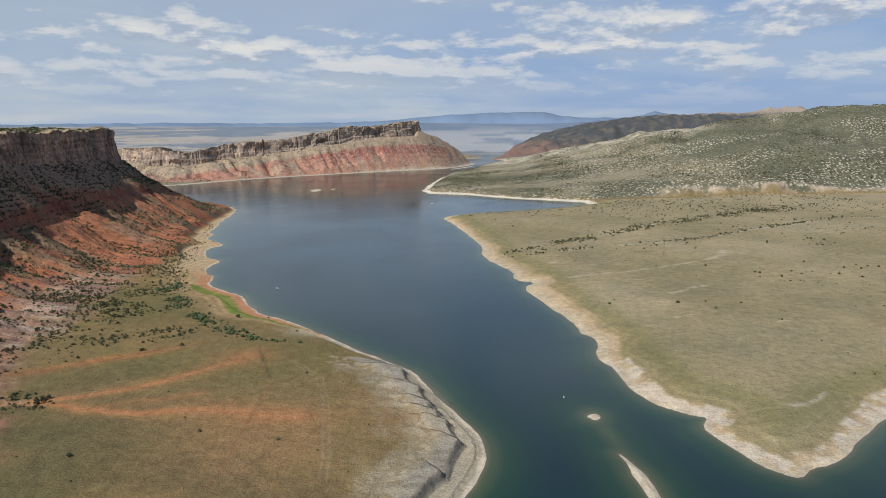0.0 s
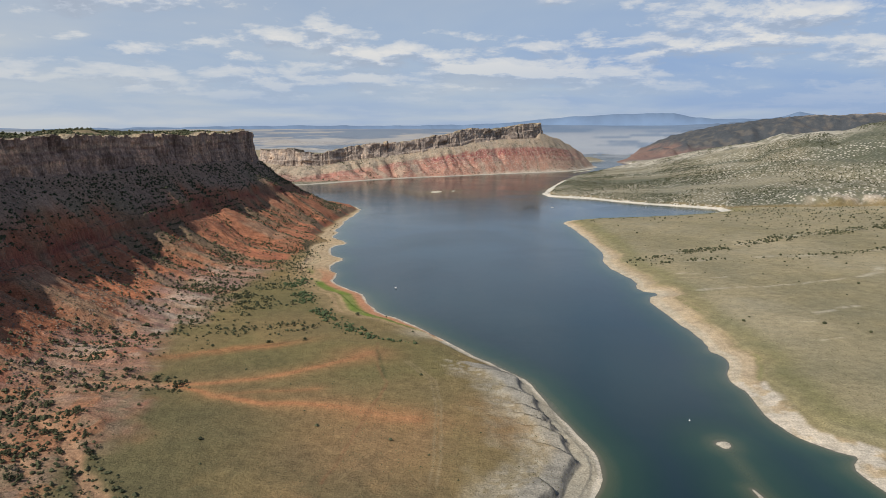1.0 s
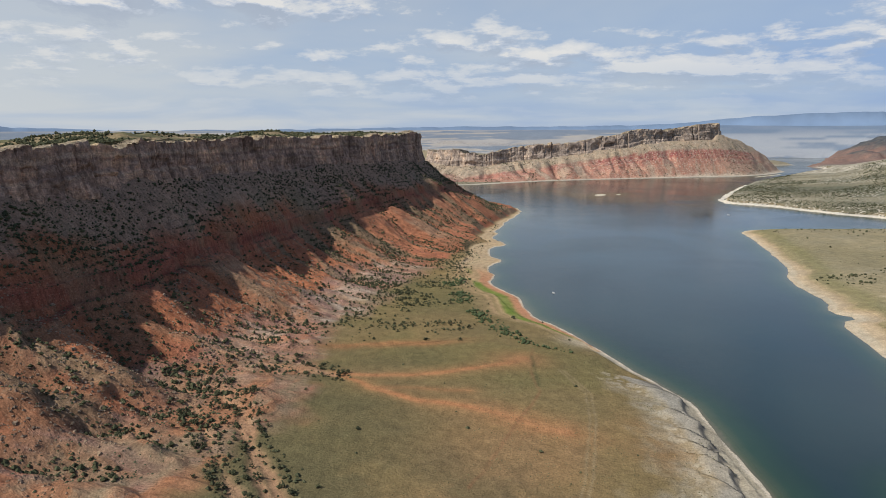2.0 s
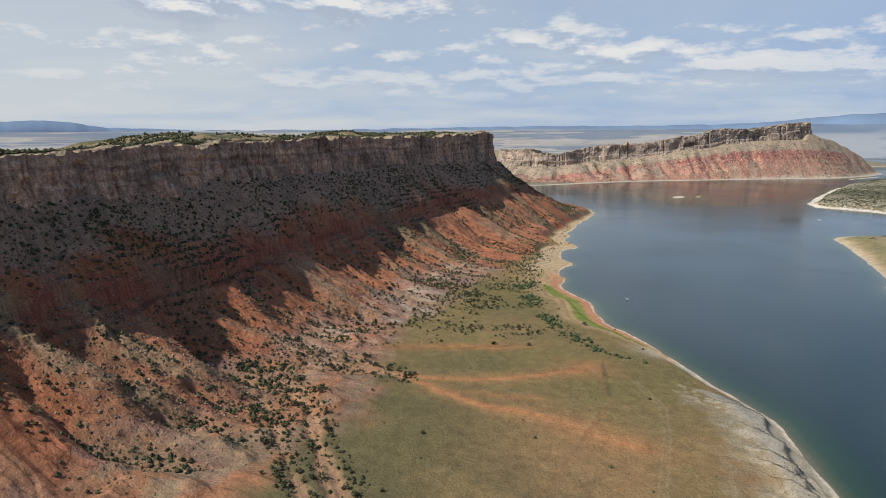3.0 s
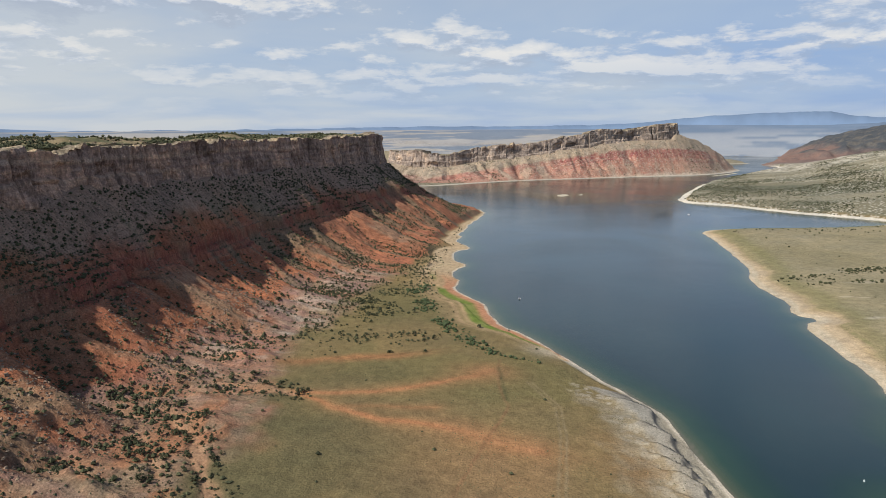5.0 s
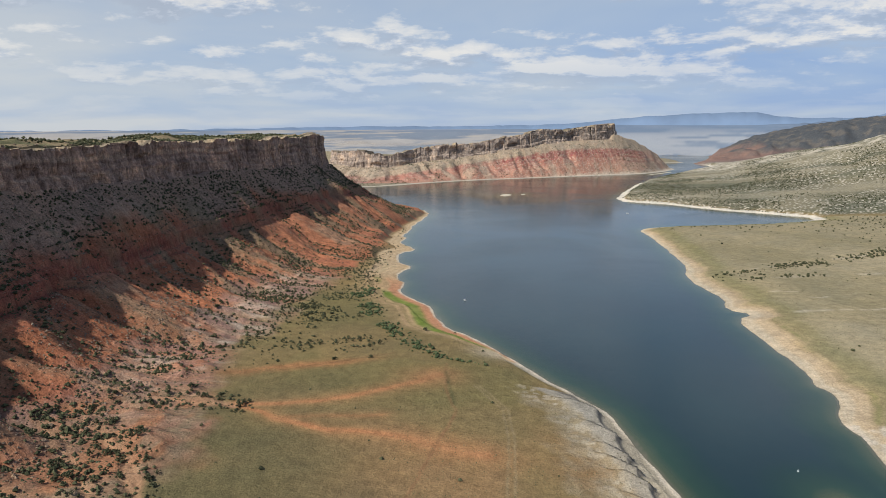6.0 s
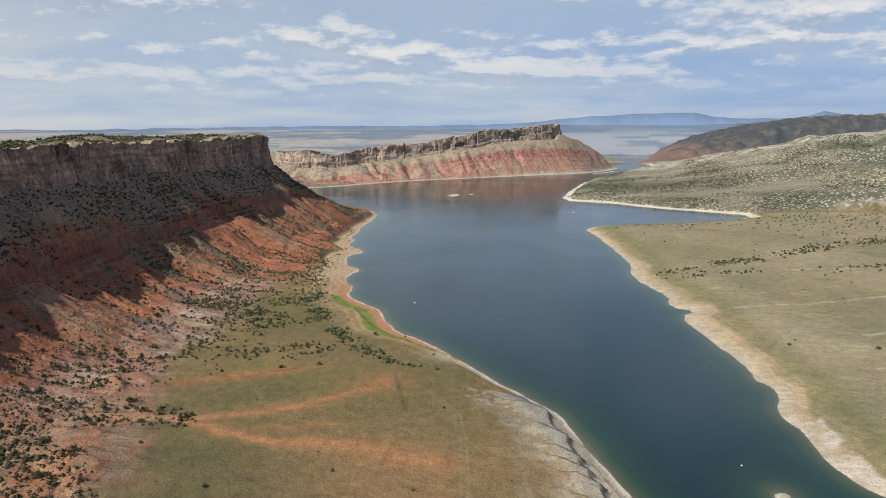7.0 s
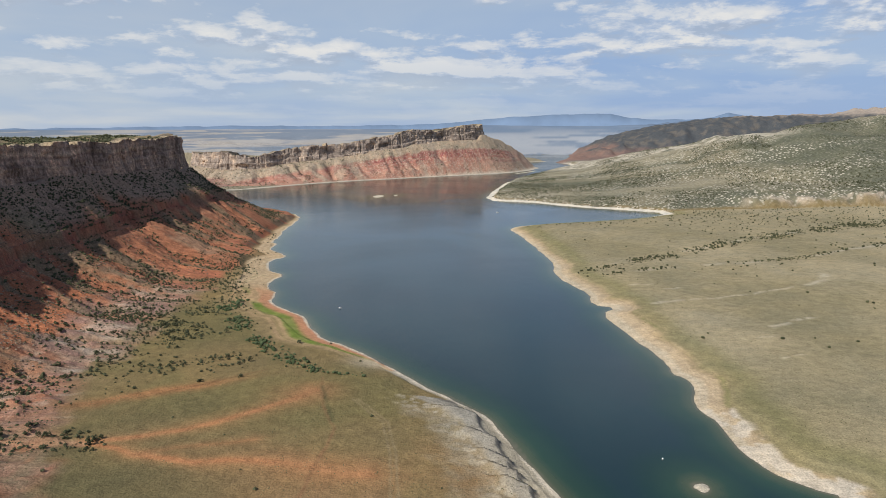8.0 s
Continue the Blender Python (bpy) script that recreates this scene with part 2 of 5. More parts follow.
def distance(poly, x, y, closed=True):
    """Signed distance to a closed line (inside positive), or distance to an open one, and the length along it to the nearest place."""
    x, y = np.asarray(x, np.float32), np.asarray(y, np.float32)
    if not closed and x.size > 50000:
        lo, hi = poly.min(0) - 120, poly.max(0) + 120
        near = (x > lo[0]) & (x < hi[0]) & (y > lo[1]) & (y < hi[1])
        out, run = np.full(x.shape, 1e4, np.float32), np.zeros(x.shape, np.float32)
        if near.any() and near.sum() <= 50000:
            out[near], run[near] = distance(poly, x[near], y[near], False)
            return out, run
    best = np.full(x.shape, 1e12, np.float32)
    along = np.zeros(x.shape, np.float32)
    inside = np.zeros(x.shape, bool)
    run = 0.0
    nxt = np.roll(poly, -1, 0) if closed else poly[1:]
    for (ax, ay), (bx, by) in zip(poly, nxt):
        dx, dy = bx - ax, by - ay
        size = math.hypot(dx, dy)
        if size < 1e-9:
            continue
        t = np.clip(((x - ax) * dx + (y - ay) * dy) / (size * size), 0, 1)
        d = (x - ax - t * dx) ** 2 + (y - ay - t * dy) ** 2
        hit = d < best
        best = np.where(hit, d, best)
        along = np.where(hit, run + t * size, along)
        if closed:
            cross = (ay > y) != (by > y)
            inside ^= cross & (x < (bx - ax) * (y - ay) / (by - ay if by != ay else 1e-9) + ax)
        run += size
    best = np.sqrt(best)
    return (np.where(inside, best, -best) if closed else best), along


LEFT_NEAR = [(-60, -5000), (-60, -400), (-40, 0), (-18, 190), (6, 262), (16, 285), (21, 295), (25, 307), (28, 318), (29, 330), (28, 342), (24, 355), (15, 372), (8, 388), (1, 409), (-9, 426), (-17, 446), (-28, 459), (-44, 476), (-61, 489), (-95, 526), (-114, 547), (-142, 575)]
LEFT_FAR = [(-170, 590), (-190, 622), (-206, 656), (-229, 675), (-263, 705), (-266, 742), (-288, 770), (-296, 800), (-290, 836), (-318, 858), (-330, 884), (-345, 925), (-326, 952), (-352, 985), (-378, 1010), (-376, 1045), (-398, 1080), (-400, 1140), (-416, 1180), (-427, 1290), (-450, 1400), (-540, 1480), (-700, 1530), (-1000, 1570), (-1500, 1600), (-6000, 1650), (-6000, -5000)]
LEFT_SHORE = rounded(LEFT_NEAR + LEFT_FAR, times=1)
MESA_SHORE = rounded([(-6000, 1900), (-1300, 1880), (-900, 1905), (-800, 1970), (-719, 2115), (-577, 2284), (-400, 2425), (-260, 2545), (-157, 2625), (-60, 2700), (28, 2780), (124, 2990), (150, 3150), (60, 3300), (-20, 3420), (0, 3500), (120, 3620), (235, 3690), (120, 3760), (20, 3900), (-60, 4250), (-20, 4500), (250, 4620), (700, 4560), (1500, 4500), (1700, 7000), (-7000, 7000)])
RIGHT_NEAR = [(6000, 200), (900, 480), (500, 470), (380, 430), (310, 392), (273, 370), (240, 342), (228, 329), (209, 316), (197, 313), (187, 302), (180, 306), (172, 315), (167, 330), (161, 346), (158, 359), (168, 372), (160, 374), (149, 382), (139, 393), (132, 414), (131, 436), (130, 455), (125, 463), (122, 478), (128, 499), (131, 514), (129, 528), (121, 535), (124, 552), (117, 588), (108, 612), (101, 645), (90, 695)]
RIGHT_FAR = [(108, 719), (85, 729), (90, 774), (68, 822), (54, 882), (61, 930), (38, 1066), (16, 1174), (-1, 1232), (8, 1268), (52, 1307), (110, 1330), (246, 1390), (360, 1490), (240, 1555), (146, 1600), (67, 1676), (20, 1690), (-62, 1722), (-57, 1900), (-34, 2090), (-14, 2260), (26, 2390), (150, 2600), (215, 2700), (250, 3000), (330, 3377), (240, 3560), (300, 3750), (420, 4300), (500, 7000), (7000, 7000)]
RIGHT_SHORE = rounded(RIGHT_NEAR + RIGHT_FAR, times=1)
RIM = rounded([(-430, -2000), (-440, -300), (-462, 100), (-480, 230), (-515, 380), (-536, 480), (-545, 560), (-570, 725), (-596, 1000), (-606, 1215), (-640, 1268), (-760, 1330), (-1000, 1420), (-1500, 1480), (-6000, 1500), (-6000, -2000)])
MESA_RIM = rounded([(-3000, 2500), (-1280, 2420), (-1050, 2330), (-920, 2335), (-815, 2415), (-626, 2520), (-425, 2640), (-307, 2735), (-155, 2820), (-97, 2868), (-112, 3000), (-300, 3400), (-3000, 3600)])
BAR = np.array([(100.9, 327), (103.3, 318), (105, 307), (106.5, 295), (107, 280)], float)
WASH_A = np.array([(-352, 322), (-326, 308), (-301, 293), (-278, 279), (-251, 258), (-225, 240), (-204, 227), (-160, 198)], float)
WASH_B = np.array([(-330, 330), (-305, 318), (-290, 314), (-263, 295), (-229, 266), (-201, 243), (-187, 234), (-150, 208)], float)
SPURS = [np.array(p, float) for p in ([(-446, 192), (-398, 204), (-354, 219), (-316, 242)], [(-436, 240), (-380, 251), (-336, 268), (-306, 288)])]
WASH_C = np.array([(-352, 350), (-312, 357), (-290, 367), (-268, 372), (-248, 373)], float)


def land(x, y):
    """Height of the ground and what it is made of, for arrays of places."""
    x, y = np.asarray(x, np.float64), np.asarray(y, np.float64)
    out = {}
    far = np.hypot(x, y)
    wob = np.clip(far / 700, 0.6, 2.5)
    wx = x + 1.3 * wob * fbm(x, y, 22, 3, 1)
    wy = y + 1.3 * wob * fbm(x, y, 22, 3, 2)
    left, _ = distance(LEFT_SHORE, wx, wy)
    right, _ = distance(RIGHT_SHORE, wx, wy)
    mesa, _ = distance(MESA_SHORE, wx, wy)
    bar, bar_s = distance(BAR, wx, wy, False)
    isle = np.maximum(3.6 - np.hypot(x - 97.3, (y - 373) * 0.8) + 0.8 * fbm(x, y, 4, 2, 3), 15 - np.hypot(x + 360, (y - 1800) * 0.5))
    spit, spit_s = distance(np.array([(28, 2700), (70, 2790), (118, 2900)], float), wx, wy, False)
    isle = np.maximum(isle, np.interp(spit_s, [0, 60, 215], [5, 9, 6]) - spit)
    isle = np.maximum(isle, 6 - np.hypot(x + 317, (y - 1832) * 0.4))
    isle = np.maximum(isle, np.interp(bar_s, [0, 9, 20, 32, 47], [0.6, 1.5, 3.6, 3.4, 3.0]) - bar)
    shore = np.maximum(np.maximum(left, right), np.maximum(mesa, isle))
    # lake bed
    shoal = np.minimum(np.hypot(x - 98 - 0.14 * (373 - y), np.maximum(np.abs(y - 330) - 50, 0)), np.hypot(x + 350, (y - 1785) * 0.6))
    z = np.maximum(-14.0, -0.29 * np.maximum(-shore, 0))
    z = np.maximum(z, -1.0 - shoal * 0.24)
    # plateau with the near cliff
    inside, s = distance(RIM, x, y)
    q = -inside
    top = np.interp(y, [-300, 100, 230, 380, 480, 725, 1000, 1215], [160, 162, 164, 165, 169, 168, 168, 171])
    top = top - (top - 62) * smooth(-800, -1500, x)
    cap = np.interp(y, [100, 230, 380, 500, 800, 1100, 1250], [32, 32, 36, 40, 42, 50, 58])
    knoll = 9 * np.maximum(0, fbm(x, y, 130, 3, 8)) * smooth(25, 80, inside) * smooth(330, 520, y)
    table = top + knoll + 1.5 * fbm(x, y, 14, 3, 9) - (0.02 + 0.05 * smooth(520, 330, y)) * np.maximum(inside, 0)
    table = np.where(inside > 260, table + (55 - table) * smooth(260, 900, inside), table)
    base = np.maximum(top - cap + 6 * fbm(s, s * 0 + 1.5, 55, 3, 17), 20)
    ws = s + 8 * fbm(x, y, 60, 3, 15)
    # above the red ledge broad ribs, below it rounded fans parted by sharp gullies that run down the slope
    lower = smooth(76, 96, q)
    fans = (0.50 + 0.17 * smooth(300, 430, y) - ridged(ws, q * 0.10, 31, 4)) * 17 + (0.55 - ridged(ws, q * 0.09, 10.5, 5)) * 4.6 + (0.5 - ridged(ws, q * 0.07, 4.4, 6)) * 1.7
    brows = (0.55 - ridged(ws, q * 0.10, 48, 3)) * 11 + (0.5 - ridged(ws, q * 0.10, 15, 7)) * 3.4
    ribs = brows * (1 - lower) * smooth(8, 40, q) + fans * lower * (1 - 0.62 * smooth(140, 205, q))
    ribs = ribs * (1 - smooth(225, 275, q))
    qq = q + 9 * fbm(x, y, 70, 2, 12) * smooth(10, 60, q) + 5 * (ridged(ws, q * 0.02, 31, 4) - 0.5) * smooth(40, 70, q) * (1 - smooth(85, 110, q))
    prof = np.interp(qq, [7, 66, 71, 73.5, 79, 125, 160, 205, 300], [0, 0.43, 0.45, 0.54, 0.57, 0.78, 0.90, 0.965, 1.0])
    talus = base + 1.0 - prof * (base - 3.0) + ribs
    out["rib"] = ribs
    spur = sum(13.5 * np.maximum(0, 1 - (distance(p, x + 4 * fbm(x, y, 20, 2, 13), y + 3 * fbm(x, y, 16, 2, 14), False)[0] / 24)) ** 1.1 for p in SPURS)
    out["spur"] = spur
    talus = talus + 7 * smooth(650, 850, y) * smooth(40, 80, q) * (1 - smooth(105, 165, q))
    talus = talus + spur * smooth(30, 70, q) * (1 - smooth(140, 190, q)) + 0.8 * fbm(x, y, 7, 4, 14)
    # hard beds stand out as low ledges
    step = talus / 5.5 + 0.35 * fbm(x, y, 60, 3, 16)
    hard = smooth(35, 60, q) * (1 - smooth(82, 100, q))
    talus = talus + hard * 4.2 * (smooth(0.35, 0.65, step - np.floor(step)) - (step - np.floor(step)))
    cliff = table + (base - table) * smooth(-27.0, -20.0, q)
    high = np.where(q < 7, cliff, talus)
    flat_l = 9.5 * (1 - np.exp(-np.maximum(left, 0) / 48)) + 0.5 * fbm(x, y, 45, 3, 20)
    knobs = 6 * np.maximum(0, fbm(ws, q * 0.35, 17, 3, 21) + 0.1) * smooth(150, 185, q) * (1 - smooth(205, 240, q - 32 * smooth(420, 340, y))) * (1 - smooth(600, 700, y)) * (0.5 + 0.8 * ridged(x, y, 12, 12))
    wash = np.minimum(np.minimum(distance(WASH_A, x, y, False)[0], distance(WASH_B, x, y, False)[0]), distance(WASH_C, x, y, False)[0]) + 1.5 * fbm(x, y, 9, 2, 23) + 4.0 * fbm(x, y, 38, 2, 24)
    flat_l = flat_l + knobs - 1.6 * np.exp(-(wash / 3.5) ** 2)
    # tilted shale beds that the lake has cut into a scalloped bank
    cut = np.array([250, 298, 333, 356, 371, 386, 414, 446, 470], float)
    c = y - 0.75 * (left - 12) + 2.0 * fbm(x, y, 14, 2, 71)
    k = np.clip(np.searchsorted(cut, c) - 1, 0, len(cut) - 2)
    f = np.clip((c - cut[k]) / (cut[k + 1] - cut[k]), 0, 1)
    width = np.interp(y, [240, 300, 340, 400, 450, 470], [16, 14, 13, 9, 6, 4])
    lobe = left - width - 3.5 * (1 - (2 * f - 1) ** 2)
    shale = smooth(-1, 2.0, lobe) * smooth(22, 9, lobe) * smooth(240, 275, y) * (1 - smooth(448, 468, y))
    flat_l = np.where((y > 230) & (y < 480) & (left < 90), np.minimum(flat_l, 1.3 + 8 * smooth(-2.5, 1.5, lobe)) + shale * (4.6 * f * smooth(1, 0.95, f) - 0.6), flat_l)
    zl = np.where(q < 260, np.maximum(flat_l, high), flat_l)
    zl = np.where(left > 0, np.minimum(zl, 0.11 * left + np.maximum(0, left - np.interp(y, [470, 540, 640, 740, 1250, 1400], [6, 8, 24, 38, 16, 8])) * (0.6 + 0.8 * smooth(700, 560, y))), z)
    # low plain and hills on the other shore
    zr = 10 * (1 - np.exp(-np.maximum(right, 0) / 38)) + 0.018 * np.clip(right - 120, 0, 1200) + 1.4 * fbm(x, y, 160, 4, 25) * smooth(20, 120, right)
    foot = np.interp(x, [-60, 150, 360, 600, 1000, 2500], [1650, 1560, 1490, 1510, 1530, 1470])
    crest_y = np.interp(x, [100, 250, 918, 1325, 3000], [2600, 2500, 2120, 2100, 2000])
    crest = np.interp(x, [60, 250, 456, 640, 805, 918, 1140, 1325, 1500, 2500], [14, 34, 82, 122, 152, 160, 188, 216, 214, 225])
    g = np.clip((y - foot) / (crest_y - foot), 0, 1)
    hill = crest * (g ** 0.85) * (1 - smooth(0, 900, y - crest_y) * 0.9)
    hill = hill + smooth(0.02, 0.3, g) * (16 * fbm(x, y, 210, 5, 27) + (ridged(x - y * 0.5, y * 0.3, 70, 7) - 0.5) * 12) * smooth(0, 250, right) * smooth(40, 130, crest)
    bluff = (14 + 8 * fbm(x, y, 60, 3, 18) + 5 * fbm(x, y, 14, 3, 19)) * smooth(0.0, 0.01, g) * smooth(0.0, 0.035, g + 0.02 * fbm(x, y, 50, 3, 28)) * smooth(420, 560, x) * (1 - smooth(800, 1000, x)) * (1 - smooth(0.03, 0.3, g))
    rx = [300, 347, 600, 780, 960, 1250, 1502, 1864, 2060, 2171, 2261, 2400, 2600, 3500]
    rz = [0, 4, 103, 157, 193, 234, 236, 246, 262, 298, 272, 250, 244, 230]
    ridge = np.interp(x, rx, rz) * smooth(3480, 4080, y) + (14 * fbm(x, y, 220, 4, 29) + (ridged(x, y * 0.3, 120, 13) - 0.5) * 40 * smooth(4100, 3700, y) + 9 * fbm(x, y, 40, 3, 30)) * smooth(3500, 3750, y)
    zr = np.maximum(zr + np.maximum(hill, 0) + bluff, ridge)
    zr = np.where(right > 0, np.minimum(zr, 0.16 * right + np.maximum(0, right - 22) * 0.8), z)
    # far mesa
    mi, ms = distance(MESA_RIM, x, y)
    mq = -mi
    mtop = np.interp(x, [-1500, -920, -812, -618, -415, -300, -117, 0], [104, 92, 107, 131, 168, 183, 194, 180])
    mcap = np.interp(x, [-1300, -900, -618, -300, -100], [46, 50, 46, 52, 58])
    mbase = mtop - mcap
    mtable = mtop - 0.10 * np.maximum(mi, 0) + 3 * fbm(x, y, 60, 3, 33)
    mprof = np.interp(mq, [8, 62, 74, 100, 108, 175, 260, 340], [0, 0.27, 0.40, 0.50, 0.60, 0.82, 0.98, 1.02])
    mw = ms + 12 * fbm(x, y, 90, 3, 38)
    mt = mbase - mprof * mbase + ((0.55 - ridged(mw, mq * 0.1, 80, 9)) * 24 + (0.5 - ridged(mw, mq * 0.1, 34, 10)) * 16 + 4 * fbm(x, y, 18, 3, 39)) * smooth(10, 80, mq) * (1 - 0.8 * smooth(180, 280, mq))
    mhigh = np.where(mq < 8, mtable + (mbase - mtable) * smooth(-40, -28, mq), mt)
    spine_d, _ = distance(np.array([(-110, 2880), (-35, 2960), (42, 3060), (90, 3160)], float), x, y, False)
    spine = np.interp(y, [2860, 2960, 3060, 3160, 3260], [165, 136, 80, 35, 5]) - 0.66 * spine_d + 9 * fbm(x, y, 40, 4, 37)
    plain = np.interp(far, [2600, 3200, 4000, 4600, 4890], [30, 62, 96, 138, 178]) + 16 * fbm(x, y, 330, 6, 35) * smooth(4890, 4500, far)
    plain = plain + (np.interp(far, [4600, 4680, 4890], [10, 45, 205]) - plain) * smooth(-500, -200, x) * smooth(4000, 4300, y)
    behind = np.maximum(smooth(2900, 3300, y + 0.2 * np.abs(x + 400)) * smooth(-250, -600, x), smooth(4250, 4850, y + 0.1 * x))
    behind = np.maximum(behind, smooth(-1500, -2200, x))
    zm = np.maximum(np.maximum(np.where(y > 3900, 0, mhigh), spine), 2.5 + 1.5 * fbm(x, y, 80, 3, 36))
    zm = np.maximum(zm, np.where(behind > 0, plain * behind, 0))
    zm = np.where(y > 4100, np.minimum(zm, np.maximum(0.5, 0.8 * mesa)), zm)
    neck = 22 * smooth(0, 60, mesa) * smooth(3350, 3550, y) * (1 - smooth(3700, 3900, y))
    zm = np.maximum(zm, neck)
    zm = np.where(mesa > 0, np.minimum(zm, 0.2 * mesa + np.maximum(0, mesa - 22) * 0.9), z)
    zi = np.minimum(isle * 0.25, 1.1)
    h = np.maximum(np.where(right > 0, zr, -99), np.where(mesa > 0, zm, -99))
    h = np.where(left > 0, zl, np.where(h > -90, h, np.where(isle > 0, zi, z)))
    # beyond the plateau the land falls to a wide plain, ramped up to the skyline to fit the camera's view
    wide = (far > 2000) & (((left > 0) & (inside > 0)) | ((x < -1700) & (y < 3000)))
    h = np.where(wide, np.maximum(h * (1 - smooth(2000, 2600, far)), plain), h)
    out.update(h=h, left=left, right=right, mesa=mesa, isle=isle, q=q, s=s, mq=mq, ms=ms, g=g, far=far, wash=wash, inside=inside, ridge=smooth(3400, 3600, y) * (right > 0), base=base, mbase=mbase, bar=bar, shale=shale, lobe=lobe, bed=f)
    return out


# bare scars and dry washes in the plain: middle, half length, bearing, width
SCARS = ((175, 722, 40, 0.29, 2.4), (235, 744, 45, 0.42, 2.6), (290, 770, 32, 0.48, 2.4), (345, 800, 26, 0.65, 3.5), (366, 830, 18, 1.05, 4.5), (256, 652, 40, 0.55, 2.2), (235, 385, 26, 0.5, 2.2), (150, 795, 18, 0.2, 1.4), (180, 775, 12, 0.15, 1.3), (220, 560, 14, 0.3, 1.2), (300, 540, 12, 0.2, 1.2), (215, 610, 10, 0.25, 1.2))


def wash_1(x):
    return np.interp(x, [60, 105, 172, 289, 464, 593, 687, 900], [830, 868, 927, 1020, 1156, 1237, 1293, 1420])


def wash_2(x):
    return np.interp(x, [100, 175, 254, 315, 390, 478, 545, 700], [835, 871, 901, 914, 940, 1004, 1043, 1140])


def blend(base, colour, mask):
    return base + (np.array(colour) - base) * np.clip(mask, 0, 1)[:, None]


def soils(x, y, o):
    """Soil colour of each place: grass, sand, red clay, scree, shale, pale rock; some shade and distance haze is put
    in.
    """
    n1, n2, n3 = fbm(x, y, 30, 4, 41), fbm(x, y, 9, 3, 42), fbm(x, y, 140, 3, 43)
    h, q, left, right, mesa = o["h"], o["q"], o["left"], o["right"], o["mesa"]
    col = np.tile(np.array((0.250, 0.185, 0.086)), (len(x), 1))
    # near flat
    isl = left > 0
    col = blend(col, (0.31, 0.19, 0.098), isl * smooth(0.0, 0.9, n3 + 0.35 * n1) * 0.7)
    col = blend(col, (0.185, 0.162, 0.07), isl * smooth(0.1, 0.8, -n3 + 0.3 * n1) * 0.7)
    # red clay spread out from the gully mouth
    fan = np.zeros(len(x))
    for line, wide, amt in (([(-250, 373), (-213, 364), (-174, 361), (-145, 359), (-123, 360), (-98, 357), (-77, 355)], 2.7, 1.0), ([(-248, 374), (-224, 381), (-202, 390), (-177, 411), (-153, 438), (-137, 462)], 2.9, 0.95), ([(-213, 365), (-180, 376), (-150, 384)], 2.0, 0.45)):
        dl, run = distance(np.array(line, float), x + 3 * n1, y + 3 * fbm(x, y, 34, 3, 44), False)
        w = wide * (0.7 + run / 190)
        fan = np.maximum(fan, np.exp(-(dl / (2.2 * w)) ** 2) * amt)
        col = blend(col, (0.54, 0.225, 0.105), isl * np.exp(-(dl / w) ** 2) * amt * (0.95 + 0.3 * n2))
        col = blend(col, (0.40, 0.21, 0.10), isl * np.exp(-(dl / (3.4 * w)) ** 2) * 0.55)
    col = blend(col, (0.42, 0.22, 0.105), isl * np.exp(-(((x + 98) / 34) ** 2 + ((y - 359) / 15) ** 2)) * (0.55 + 0.3 * n1))
    col = blend(col, (0.41, 0.215, 0.10), isl * np.exp(-(((x + 143) / 24) ** 2 + ((y - 458) / 18) ** 2)) * (0.45 + 0.3 * n1))
    stripe = np.exp(-((y - 440 - 0.62 * (x + 252) - 5 * n1) / 9) ** 2) * smooth(-330, -300, x) * smooth(-170, -230, x)
    col = blend(col, (0.40, 0.19, 0.088), isl * stripe * 0.85)
    col = blend(col, (0.150, 0.128, 0.066), isl * smooth(330, 250, y) * smooth(-0.6, 0.4, n1 + 0.4 * n2) * 0.75 * (1 - fan))
    col = blend(col, (0.142, 0.124, 0.062), isl * smooth(-90, -210, x) * smooth(470, 330, y) * (0.72 + 0.3 * n1) * (1 - fan))
    # wheel tracks
    for line, wide, colour in (([(-140, 486), (-126, 440), (-109, 404), (-107, 353), (-105, 317), (-105, 280)], 1.1, (0.27, 0.145, 0.075)), ([(-135, 470), (-122, 438), (-113, 415)], 1.6, (0.10, 0.10, 0.045)), ([(-108, 452), (-83, 419), (-70, 378), (-62, 337), (-55, 290)], 0.8, (0.34, 0.26, 0.15)), ([(-104.5, 453), (-79.5, 420), (-66.5, 378), (-58.5, 337), (-51.5, 290)], 0.8, (0.34, 0.26, 0.15)), ([(-270, 424), (-254, 431), (-220, 462), (-185, 496)], 0.9, (0.22, 0.12, 0.06))):
        dl, _ = distance(np.array(line, float), x + 1.5 * n1, y + 1.5 * n2, False)
        col = blend(col, colour, isl * np.exp(-(dl / wide) ** 2) * (0.6 + 0.3 * n2))
    # red and grey slopes under the cliff
    sl = isl * smooth(236, 205, q + 16 * n1 - 34 * smooth(420, 340, y)) * (h > 1)
    rel = (o["base"] - h) / np.maximum(o["base"], 1)
    slope = np.tile(np.array((0.435, 0.172, 0.090)), (len(x), 1))
    slope = blend(slope, (0.40, 0.155, 0.095), smooth(0.0, 0.6, fbm(o["s"], q * 0.2, 26, 3, 45)) * 0.7)
    # grey-brown scree over the upper half, then dark red beds along the ledge
    slope = blend(slope, (0.39, 0.262, 0.190), smooth(0.40, 0.24, rel + 0.09 * n1 + 0.09 * n3 + 0.06 * fbm(o["s"], q * 0.2, 30, 3, 44)))
    slope = blend(slope, (0.33, 0.120, 0.085), np.exp(-((rel - 0.48 - 0.03 * n1) / 0.09) ** 2) * 0.9)
    strata = vnoise(h / 2.3 + 1.0 * fbm(x, y, 140, 2, 48), h * 0 + 3.5)
    redband = smooth(0.36, 0.44, rel) * smooth(0.66, 0.57, rel)
